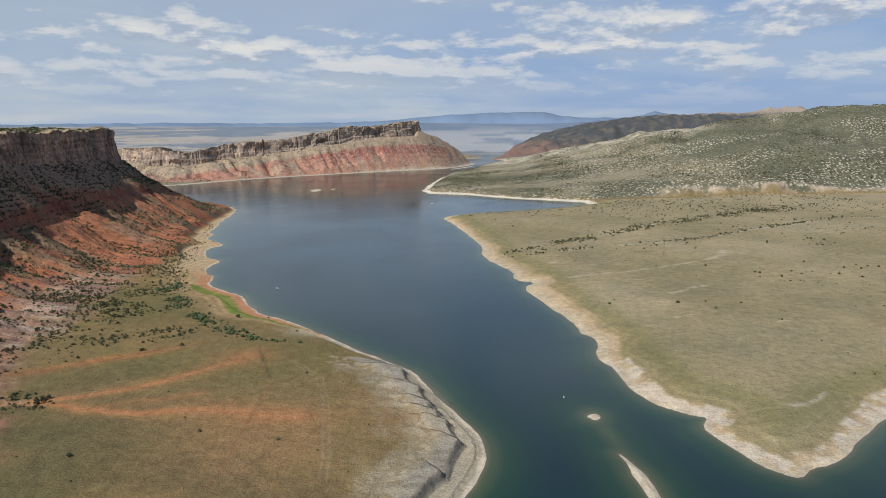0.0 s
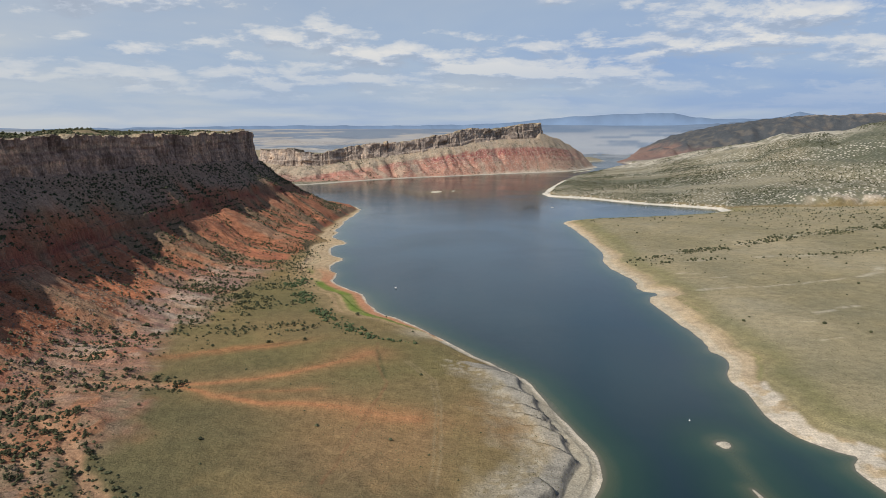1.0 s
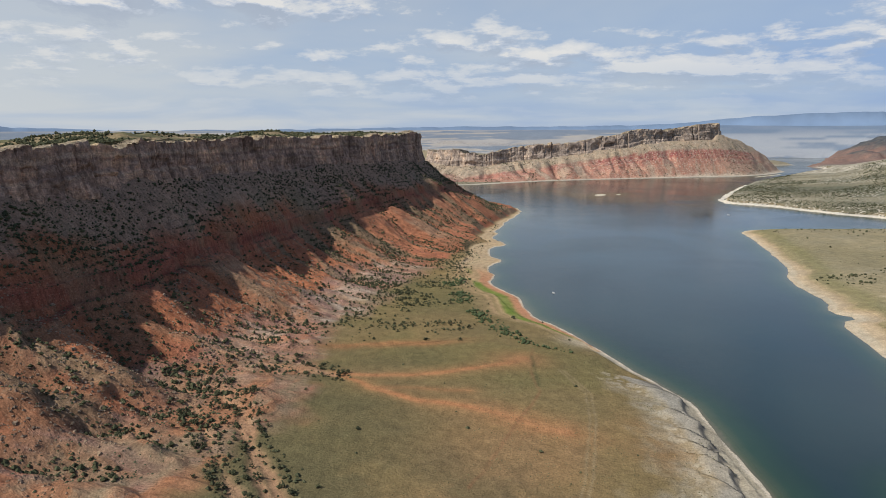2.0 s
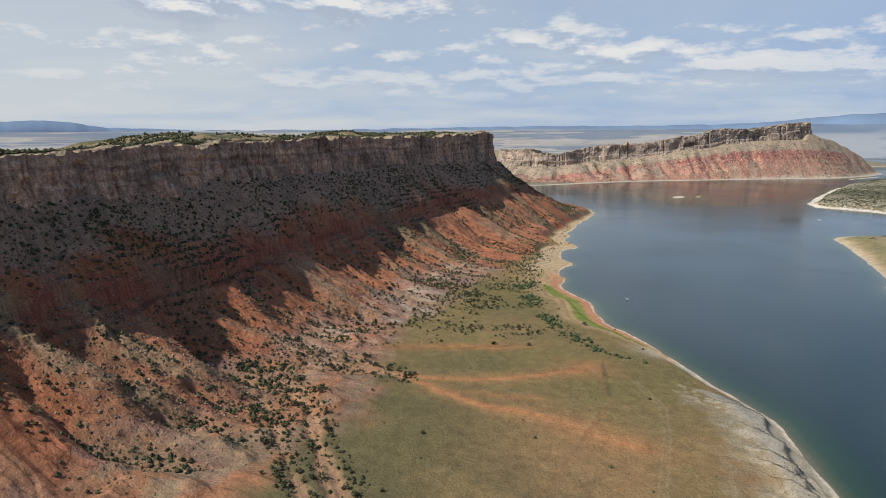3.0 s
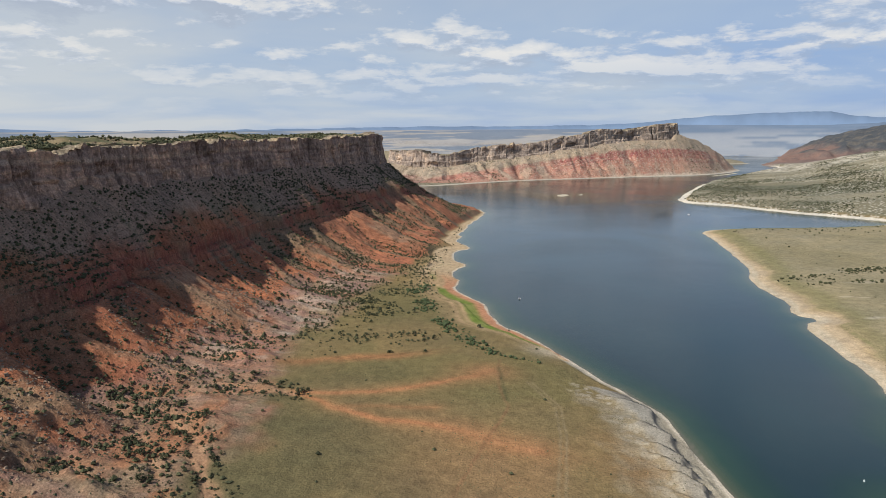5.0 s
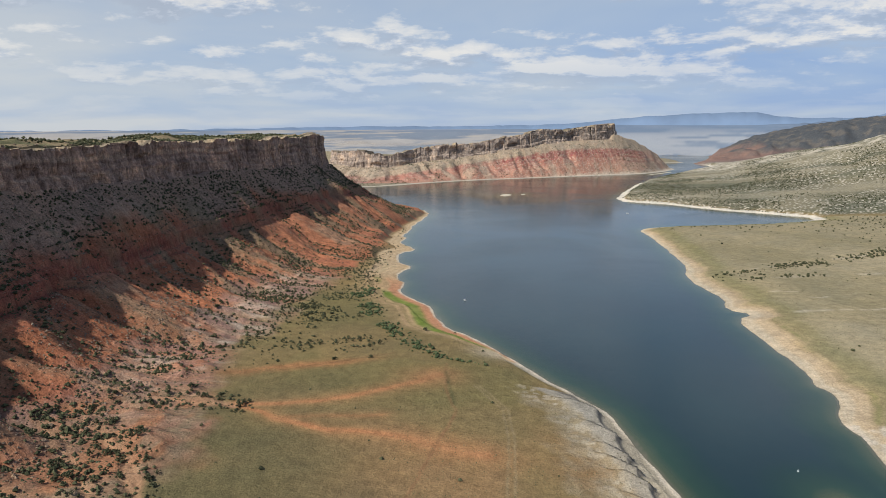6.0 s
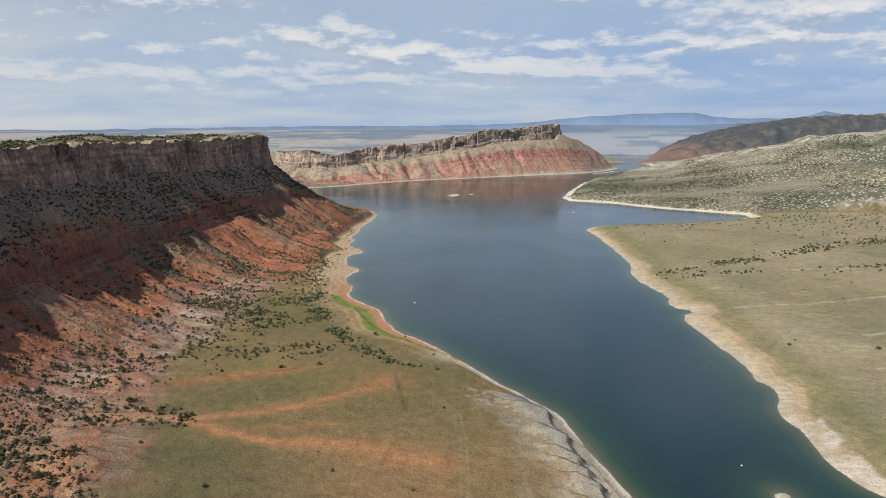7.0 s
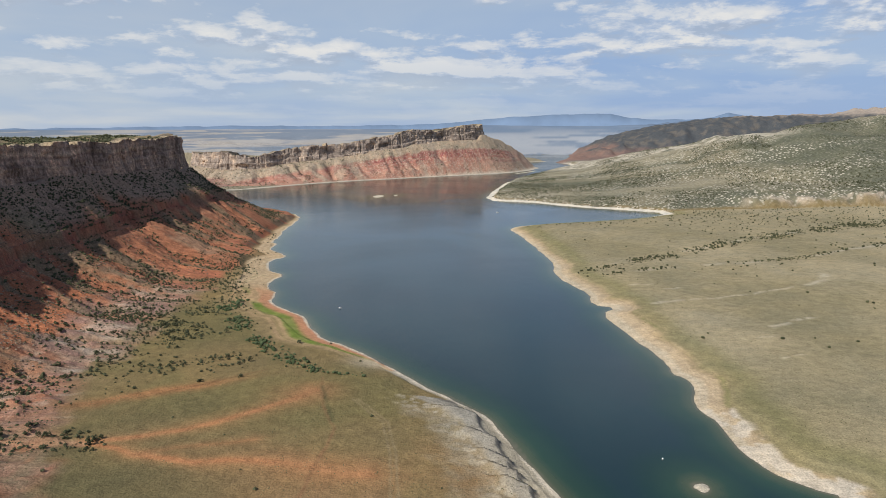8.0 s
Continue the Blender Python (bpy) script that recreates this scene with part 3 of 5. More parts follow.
    slope = blend(slope, (0.20, 0.070, 0.055), redband * smooth(0.45, 0.25, strata) * 0.75)
    slope = blend(slope, (0.50, 0.27, 0.165), redband * smooth(0.66, 0.8, strata) * 0.5)
    slope = blend(slope, (0.50, 0.215, 0.118), smooth(560, 800, y) * smooth(0.42, 0.55, rel + 0.1 * n1) * smooth(0.95, 0.84, rel) * (0.7 + 0.3 * n2))
    crest = smooth(-1.0, 2.5, o["rib"])
    combed = fbm(o["s"] + 8 * fbm(x, y, 60, 3, 15), q * 0.22, 8, 3, 57)
    # tan stones along the backs of the fans
    slope = blend(slope, (0.43, 0.31, 0.20), smooth(2.2, 5.0, o["rib"] + 1.2 * n2) * smooth(0.50, 0.62, rel) * 0.55)
    slope = blend(slope, (0.38, 0.275, 0.170), smooth(5.5, 12.0, o["spur"] + 1.6 * n2 + n1) * smooth(40, 75, q) * (1 - smooth(140, 190, q)) * 0.8)
    # scree and scrub in stripes down the slope
    slope = blend(slope, (0.255, 0.190, 0.120), smooth(0.02, 0.42, fbm(o["s"] + 8 * fbm(x, y, 60, 3, 15), q * 0.13, 13, 3, 58)) * smooth(0.44, 0.56, rel) * (0.40 + 0.45 * smooth(420, 620, y)))
    # pale grey and pink shale ribs at the foot
    foot = smooth(0.80, 0.90, rel + 0.05 * n1 + 0.03 * n2) * smooth(780, 640, y)
    slope = blend(slope, (0.375, 0.282, 0.212), foot * (0.35 + 0.6 * crest) * (0.4 + 0.6 * smooth(300, 430, y)))
    slope = blend(slope, (0.51, 0.43, 0.355), foot * smooth(0.15, 0.6, combed + 0.3 * n1) * smooth(300, 420, y) * 0.5)
    slope = blend(slope, (0.34, 0.20, 0.165), foot * smooth(0.05, 0.5, -combed) * 0.75)
    slope = slope * (1 - 0.16 * smooth(380, 280, y))[:, None]
    apron = np.maximum(smooth(0.86, 0.94, rel + 0.04 * n1), smooth(175, 215, q)) * smooth(430, 350, y)
    slope = blend(slope, (0.275, 0.218, 0.142), apron * (0.5 + 0.35 * n2))
    slope = blend(slope, (0.38, 0.178, 0.095), apron * smooth(0.05, 0.4, fbm(x, y, 24, 3, 49)) * 0.8)
    slope = blend(slope, (0.26, 0.225, 0.14), smooth(-0.1, 0.5, fbm(o["s"], q * 0.2, 22, 3, 46)) * smooth(0.08, 0.25, rel) * smooth(0.60, 0.40, rel) * 0.5)
    col = col + (slope - col) * np.clip(sl, 0, 1)[:, None]
    tab = isl * (q < -18)
    col = blend(col, (0.29, 0.225, 0.13), tab)
    col = blend(col, (0.14, 0.135, 0.07), tab * smooth(-0.4, 0.3, n1))
    wash = np.exp(-(o["wash"] / 3.2) ** 2) * isl
    col = blend(col, (0.42, 0.25, 0.15), wash * 0.9)
    # beach and green strip on the near shore
    bw = np.interp(y, [250, 300, 340, 400, 450, 475, 540, 575, 640, 700, 760, 890, 1015, 1200, 1300], [19, 17, 16, 12, 8, 4, 12, 42, 42, 40, 46, 30, 22, 14, 9]) * (1 + 0.14 * n1)
    up_sh = isl * (y > 520) * smooth(15, 10, h)
    lines = 0.78 + 0.22 * np.sin(left * 0.75 + 2.5 * n1)
    col = blend(col, (0.33, 0.24, 0.125), up_sh * smooth(bw * 1.5, bw * 1.05, left) * 0.8)
    col = blend(col, (0.53, 0.36, 0.205), up_sh * smooth(bw * 1.02, bw * 0.86, left) * lines)
    col = blend(col, (0.30, 0.235, 0.11), up_sh * np.exp(-((left - bw * 0.80) / (bw * 0.07)) ** 2) * 0.7 * (y < 740))
    col = blend(col, (0.54, 0.46, 0.33), isl * np.exp(-(((x + 112) / 18) ** 2 + ((y - 535) / 16) ** 2)) * 0.9)
    col = blend(col, (0.55, 0.275, 0.155), up_sh * smooth(bw * 0.40, bw * 0.30, left) * smooth(800, 700, y))
    col = blend(col, (0.185, 0.250, 0.048), up_sh * np.exp(-((left - bw * 0.47) / (bw * 0.19)) ** 4) * smooth(536, 552, y) * smooth(712, 690, y) * (0.9 + 0.2 * n2))
    col = blend(col, (0.15, 0.19, 0.05), up_sh * np.exp(-((left - bw * 0.6) / 3.5) ** 2) * smooth(0.0, 0.4, n1) * smooth(720, 750, y) * smooth(880, 840, y))
    col = blend(col, (0.58, 0.44, 0.28), up_sh * smooth(740, 800, y) * smooth(bw * 1.05, bw * 0.8, left) * lines)
    col = blend(col, (0.44, 0.385, 0.29), isl * smooth(bw + 2, bw - 1, left) * (y < 520))
    col = blend(col, (0.66, 0.58, 0.46), isl * smooth(3.6, 2.2, left + 0.8 * n2))
    shale = isl * (y < 470) * (y > 200) * (left < 100)
    col = blend(col, (0.36, 0.30, 0.20), shale * smooth(40, 18, o["lobe"] + 12 * n1 + 8 * n2) * smooth(-1, 2, o["lobe"]) * smooth(460, 430, y) * 0.75)
    pale = shale * smooth(34, 6, o["lobe"] + 9 * n1 + 7 * n2) * smooth(-1, 2, o["lobe"]) * smooth(-0.2, 0.35, fbm(x, y, 3.5, 3, 63) + 0.3 * n2)
    col = blend(col, (0.50, 0.45, 0.36), pale * 0.7)
    grey = shale * smooth(-2, 0.5, o["lobe"]) * smooth(15, 8, o["lobe"] + 4 * n1)
    col = blend(col, (0.36, 0.33, 0.275), grey * 0.9)
    # dark line along each bed's edge: shade of the scarp put into the colour
    col = blend(col, (0.16, 0.14, 0.12), grey * np.exp(-((o["bed"] - 0.975) / 0.045) ** 2) * 0.95)
    col = blend(col, (0.24, 0.215, 0.175), grey * smooth(0.1, 0.6, fbm(o["lobe"] * 0.25, y, 2.6, 2, 64)) * 0.6)
    # bank face towards the lake, its shade painted as dark grey
    col = blend(col, (0.155, 0.145, 0.130), shale * np.exp(-((o["lobe"] + 0.3) / 1.5) ** 2) * smooth(-0.7, 0.1, n2 + 0.4) * smooth(250, 275, y) * smooth(462, 440, y) * 0.85)
    # other shore
    isr = right > 0
    low = isr * (o["g"] <= 0)
    col = blend(col, (0.335, 0.285, 0.175), low)
    col = blend(col, (0.40, 0.34, 0.22), low * smooth(0, 0.7, n3 + 0.3 * n1) * 0.8)
    col = blend(col, (0.26, 0.225, 0.13), low * smooth(0.1, 0.7, -n3 + 0.3 * n1) * 0.6)
    col = blend(col, (0.22, 0.205, 0.085), low * np.exp(-((right - 34) / 14) ** 2) * 0.6)
    for ex, ey, half, turn, wid in SCARS:
        u, v = (x - ex) * math.cos(turn) + (y - ey) * math.sin(turn), -(x - ex) * math.sin(turn) + (y - ey) * math.cos(turn)
        col = blend(col, (0.52, 0.455, 0.335), low * np.exp(-((v + 5 * n1) / wid) ** 2) * smooth(half, half * 0.6, np.abs(u)) * smooth(-0.35, 0.25, n2 + 0.3) * 0.85)
    col = blend(col, (0.50, 0.44, 0.33), low * np.exp(-((y - wash_1(x) + 6 * n1 - 8) / 5) ** 2) * smooth(-0.1, 0.4, n1 + 0.5 * n2) * 0.8)
    col = blend(col, (0.50, 0.44, 0.33), low * np.exp(-((y - wash_2(x) + 5 * n1) / 5) ** 2) * smooth(-0.3, 0.3, n1) * smooth(120, 200, x) * 0.8)
    bwr = np.interp(y, [300, 345, 408, 459, 524, 608, 697, 783, 892, 1007, 1190, 1500, 2000], [13, 11, 17, 18, 21, 26, 29, 21, 25, 14, 18, 20, 22]) * (1 + 0.22 * n1)
    lines = 0.86 + 0.14 * np.sin(right * 1.5 + 3 * n1)
    col = blend(col, (0.30, 0.255, 0.135), isr * smooth(bwr * 1.9, bwr * 1.2, right) * (y < 1400) * 0.8)
    col = blend(col, (0.47, 0.355, 0.215), isr * smooth(bwr * 1.25, bwr * 0.8, right) * (y < 1400) * lines)
    col = blend(col, (0.56, 0.435, 0.29), isr * smooth(bwr * 0.9, bwr * 0.6, right) * lines)
    col = blend(col, (0.58, 0.49, 0.36), isr * smooth(bwr * 0.5, bwr * 0.25, right) * lines)
    col = blend(col, (0.24, 0.23, 0.10), isr * np.exp(-((right - bwr * 0.95) / 2.5) ** 2) * smooth(0.1, 0.5, n1) * (y > 430) * (y < 900) * 0.8)
    col = blend(col, (0.72, 0.66, 0.56), isr * smooth(bwr, bwr * 0.8, right) * (y > 1400))
    col = blend(col, (0.62, 0.54, 0.43), isr * smooth(bwr * 1.2, bwr * 0.9, right) * (y < 470) * smooth(-0.5, 0.2, n2))
    hl = isr * smooth(0, 0.03, o["g"])
    hc = np.tile(np.array((0.215, 0.195, 0.13)), (len(x), 1))
    dip = o["g"] - 0.00028 * x + 0.05 * fbm(x, y, 200, 3, 51)
    band = vnoise(dip * 17, x * 0 + 2.5)
    hc = blend(hc, (0.132, 0.134, 0.092), smooth(-0.2, 0.4, fbm(x, y, 260, 4, 50) + 0.6 * smooth(450, 1000, x)))
    hc = blend(hc, (0.30, 0.27, 0.19), smooth(0.55, 0.75, band) * smooth(900, 500, x) * 0.7)
    hc = blend(hc, (0.105, 0.110, 0.072), smooth(0.45, 0.28, band) * 0.7)
    hc = blend(hc, (0.60, 0.54, 0.44), 0.75 * smooth(0.80, 0.92, o["g"]) * smooth(1.3, 1.0, o["g"]) * smooth(-0.4, 0.2, n2 + n1) * smooth(1000, 700, x))
    hc = blend(hc, (0.47, 0.39, 0.30), smooth(0.050, 0.028, o["g"] + 0.02 * n1) * smooth(-0.5, 0.2, n1 + 0.8 * n2) * smooth(460, 600, x) * smooth(1500, 1100, x))
    keep = hl * smooth(bwr * 0.9, bwr * 1.4, right)
    col = col + (hc * 1.04 - col) * np.clip(keep, 0, 1)[:, None]
    # far ridge: cloud shadow and blue haze put into its dark colour
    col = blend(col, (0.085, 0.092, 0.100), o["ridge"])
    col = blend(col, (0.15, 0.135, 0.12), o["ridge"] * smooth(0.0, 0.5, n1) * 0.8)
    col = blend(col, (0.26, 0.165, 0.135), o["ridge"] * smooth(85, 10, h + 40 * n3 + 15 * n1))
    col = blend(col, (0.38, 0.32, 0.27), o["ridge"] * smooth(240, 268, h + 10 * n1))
    # mesa
    im = mesa > 0
    mr = (o["mbase"] - h) / np.maximum(o["mbase"], 1)
    # beds dip with the cap: colour goes by the depth below it
    below = o["mbase"] - h + 3.5 * n1 + 5 * n3
    mc = np.tile(np.array((0.37, 0.285, 0.205)), (len(x), 1))
    mc = blend(mc, (0.30, 0.255, 0.185), smooth(-0.1, 0.4, n2 + 0.5 * n1) * 0.7)
    streak = fbm(o["ms"] + 12 * fbm(x, y, 90, 3, 38), o["mq"] * 0.15, 30, 3, 55)
    mc = blend(mc, (0.47, 0.225, 0.160), smooth(30, 42, below) * (0.75 + 0.25 * n2))
    mc = blend(mc, (0.47, 0.36, 0.27), smooth(0.0, 0.4, streak) * smooth(150, 60, below) * 0.55)
    mc = blend(mc, (0.42, 0.34, 0.25), smooth(-200, -40, x + 60 * n1) * 0.4)
    mc = blend(mc, (0.30, 0.26, 0.19), smooth(0.15, 0.5, streak) * 0.4)
    patch = smooth(-0.55, 0.0, fbm(x, y, 210, 2, 56))
    for lvl, wid, amt in ((38, 4.0, 0.85), (48, 3.5, 0.95), (60, 4.0, 0.8), (76, 4.0, 0.5)):
        mc = blend(mc, (0.27, 0.075, 0.075), np.exp(-((below - lvl) / wid) ** 2) * amt * patch)
    mc = blend(mc, (0.50, 0.43, 0.34), smooth(0.86, 0.97, mr + 0.06 * n1) * smooth(-450, -200, x) * 0.8)
    mc = blend(mc, (0.27, 0.235, 0.165), (o["mq"] > 300) | (o["mq"] < -26))
    # mesa soil brightened a little to stand in for haze
    col = col + (mc * 1.08 - col) * im[:, None]
    col = blend(col, (0.56, 0.50, 0.42), im * smooth(14, 8, mesa))
    # wide plain to the skyline, distance haze put into its blue-grey colour
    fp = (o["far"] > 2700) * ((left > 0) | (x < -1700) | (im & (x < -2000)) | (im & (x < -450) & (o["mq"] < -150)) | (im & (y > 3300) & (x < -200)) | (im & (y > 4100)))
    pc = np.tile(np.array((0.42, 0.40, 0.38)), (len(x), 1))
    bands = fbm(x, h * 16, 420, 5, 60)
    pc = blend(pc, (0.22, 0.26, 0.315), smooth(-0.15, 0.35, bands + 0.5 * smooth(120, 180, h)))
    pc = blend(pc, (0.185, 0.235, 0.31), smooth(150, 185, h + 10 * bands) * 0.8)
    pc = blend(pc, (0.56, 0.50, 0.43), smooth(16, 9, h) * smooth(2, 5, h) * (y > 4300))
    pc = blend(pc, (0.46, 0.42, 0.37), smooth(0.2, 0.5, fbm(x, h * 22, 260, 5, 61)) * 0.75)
    # beside the mesa more of the haze blue is mixed into the colour
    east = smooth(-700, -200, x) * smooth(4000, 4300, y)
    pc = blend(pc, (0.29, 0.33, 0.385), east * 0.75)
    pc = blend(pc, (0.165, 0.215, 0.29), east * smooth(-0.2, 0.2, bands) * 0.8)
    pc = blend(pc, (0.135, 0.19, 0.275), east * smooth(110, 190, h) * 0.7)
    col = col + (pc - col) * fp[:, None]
    # lake bed and islets
    wet = h <= 0
    col = blend(col, (0.20, 0.17, 0.11), wet)
    col = blend(col, (0.60, 0.53, 0.42), (o["isle"] > 0))
    return np.clip(col * 0.86, 0.01, 0.8)


def turns():
    """Bearings of the sheet's spokes: dense where the view goes, wide apart behind."""
    fine = np.arange(-40, 71, 0.122)
    return np.radians(np.concatenate((fine, np.arange(77, 318, 4.0))))


def rings(step):
    r, out = 190.0, [0.01, 60.0, 130.0]
    while r < 4890:
        out.append(r)
        r *= 1 + step
    return np.array(out + [4890.0])


def sheet(names, angles, radii, cx, cy, height, attributes):
    """A round sheet of quads about (cx, cy), closed on itself; where it is cut into land forms these meet edge to edge."""
    a, r = np.meshgrid(angles, radii)
    x, y = (cx - np.sin(a) * r).ravel(), (cy + np.cos(a) * r).ravel()
    z, extra = height(x, y)
    na, nr = len(angles), len(radii)
    i, j = np.meshgrid(np.arange(nr - 1), np.arange(na), indexing="ij")
    k = (j + 1) % na
    faces = np.stack((i * na + j, i * na + k, (i + 1) * na + k, (i + 1) * na + j), -1).reshape(-1, 4)[:, ::-1]
    co = np.stack((x, y, z), 1)
    e1, e2 = co[faces[:, 2]] - co[faces[:, 0]], co[faces[:, 3]] - co[faces[:, 1]]
    fn = np.cross(e1, e2)
    vn = np.stack([sum(np.bincount(faces[:, c], fn[:, ax], len(x)) for c in range(4)) for ax in range(3)], 1)
    vn /= np.linalg.norm(vn, axis=1)[:, None] + 1e-12
    # the bed under deep water is never seen
    faces = faces[(z[faces].max(1) > -6) | (z[faces].min(1) > -0.1)]
    form = extra.get("form", np.zeros(len(x), int))[faces[:, 0]]
    made = []
    for number, name in enumerate(names):
        part = faces[form == number]
        used, back = np.unique(part, return_inverse=True)
        back = back.reshape(-1)
        me = bpy.data.meshes.new(name)
        me.vertices.add(len(used))
        me.vertices.foreach_set("co", co[used].astype(np.float32).ravel())
        me.loops.add(part.size)
        me.loops.foreach_set("vertex_index", back.astype(np.int32))
        me.polygons.add(len(part))
        me.polygons.foreach_set("loop_start", np.arange(0, part.size, 4, dtype=np.int32))
        me.polygons.foreach_set("use_smooth", np.ones(len(part), bool))
        me.update(calc_edges=True)
        for key, kind in attributes:
            at = me.attributes.new(key, kind, "POINT")
            if kind == "FLOAT_VECTOR":
                at.data.foreach_set("vector", extra[key][used].astype(np.float32).ravel())
            elif kind == "FLOAT_COLOR":
                at.data.foreach_set("color", np.column_stack((extra[key][used], np.ones(len(used)))).astype(np.float32).ravel())
            else:
                at.data.foreach_set("value", extra[key][used].astype(np.float32))
        me.normals_split_custom_set_from_vertices(vn[used].astype(np.float32))
        made.append(me)
    return made


def pale_spots(x, y, o):
    """How thickly small pale outcrops dot the hill: in belts that follow its beds."""
    dip = o["g"] - 0.00028 * x + 0.05 * fbm(x, y, 200, 3, 51)
    belt = smooth(-0.15, 0.45, fbm(x * 0.5, dip * 900, 110, 3, 53) + 0.25 * smooth(0.45, 0.2, o["g"]))
    hill_side = (o["right"] > 14) * smooth(0.0, 0.04, o["g"]) * smooth(1.4, 1.1, o["g"]) * (1 - o["ridge"]) * (0.25 + 0.75 * belt)
    mesa_side = (o["mesa"] > 14) * smooth(8, 20, o["mq"]) * smooth(300, 260, o["mq"]) * 0.5
    return np.clip(hill_side + mesa_side, 0, 1) - smooth(3500, 4000, o["far"]) * np.maximum(o["ridge"] < 0.5, y > 4350)


def ground_height(x, y):
    o = land(x, y)
    steep = np.maximum(smooth(6, 14, o["q"]) * (1 - smooth(190, 225, o["q"] - 40 * smooth(430, 350, y))) * (o["left"] > 4) * smooth(2, 12, o["h"]), smooth(8, 20, o["mq"]) * (1 - smooth(250, 300, o["mq"])) * (o["mesa"] > 10) * 0.8)
    s = np.where(o["mesa"] > 0, o["ms"] * 0.4, o["s"] + 7 * fbm(x, y, 45, 3, 15))
    q = np.where(o["mesa"] > 0, o["mq"] * 0.4, o["q"])
    form = np.zeros(len(x), int)
    form[(o["left"] > 3) & (o["q"] < 208) & (o["far"] < 2000)] = 1
    form[(o["mesa"] > 9) & (x > -1500) & (o["mq"] < 330) & (o["mq"] > -400) & (y < 3400)] = 2
    form[(o["right"] > 12) & (o["g"] > 0.01) & (y < 3200) & (x < 2300)] = 3
    form[(o["right"] > 12) & (o["ridge"] > 0.5)] = 4
    form[(o["right"] > 12) & (o["ridge"] > 0.5) & (o["h"] < 60) & (x < 1200)] = 5
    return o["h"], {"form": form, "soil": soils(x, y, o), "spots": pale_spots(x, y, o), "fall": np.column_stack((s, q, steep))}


def water_height(x, y):
    o = land(x, y)
    return np.zeros(len(x)), {"depth": np.maximum(-o["h"], 0)}


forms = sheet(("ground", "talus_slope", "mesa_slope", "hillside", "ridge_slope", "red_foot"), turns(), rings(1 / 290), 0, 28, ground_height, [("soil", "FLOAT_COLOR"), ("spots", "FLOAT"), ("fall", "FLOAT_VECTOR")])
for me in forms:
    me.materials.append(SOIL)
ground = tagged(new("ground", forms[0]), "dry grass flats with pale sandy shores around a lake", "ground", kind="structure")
water_mesh, = sheet(("water",), turns()[::3], rings(1 / 90), 0, 28, water_height, [("depth", "FLOAT")])
water_mesh.materials.append(WATER)
water = tagged(new("water", water_mesh), "deep blue-green reservoir water with faint ripples", "lake", kind="structure")


# ---- cliffs ----
def mesh_from(name, verts, faces, mat, smooth_faces=False):
    me = bpy.data.meshes.new(name)
    me.from_pydata(verts, [], faces)
    me.materials.append(mat)
    if smooth_faces:
        me.polygons.foreach_set("use_smooth", np.ones(len(me.polygons), bool))
    me.update()
    return me


def resample(line, step):
    seg = np.hypot(*np.diff(line, axis=0).T)
    run = np.concatenate(([0], np.cumsum(seg)))
    s = np.arange(0, run[-1], step)
    return np.stack((np.interp(s, run, line[:, 0]), np.interp(s, run, line[:, 1])), 1), s


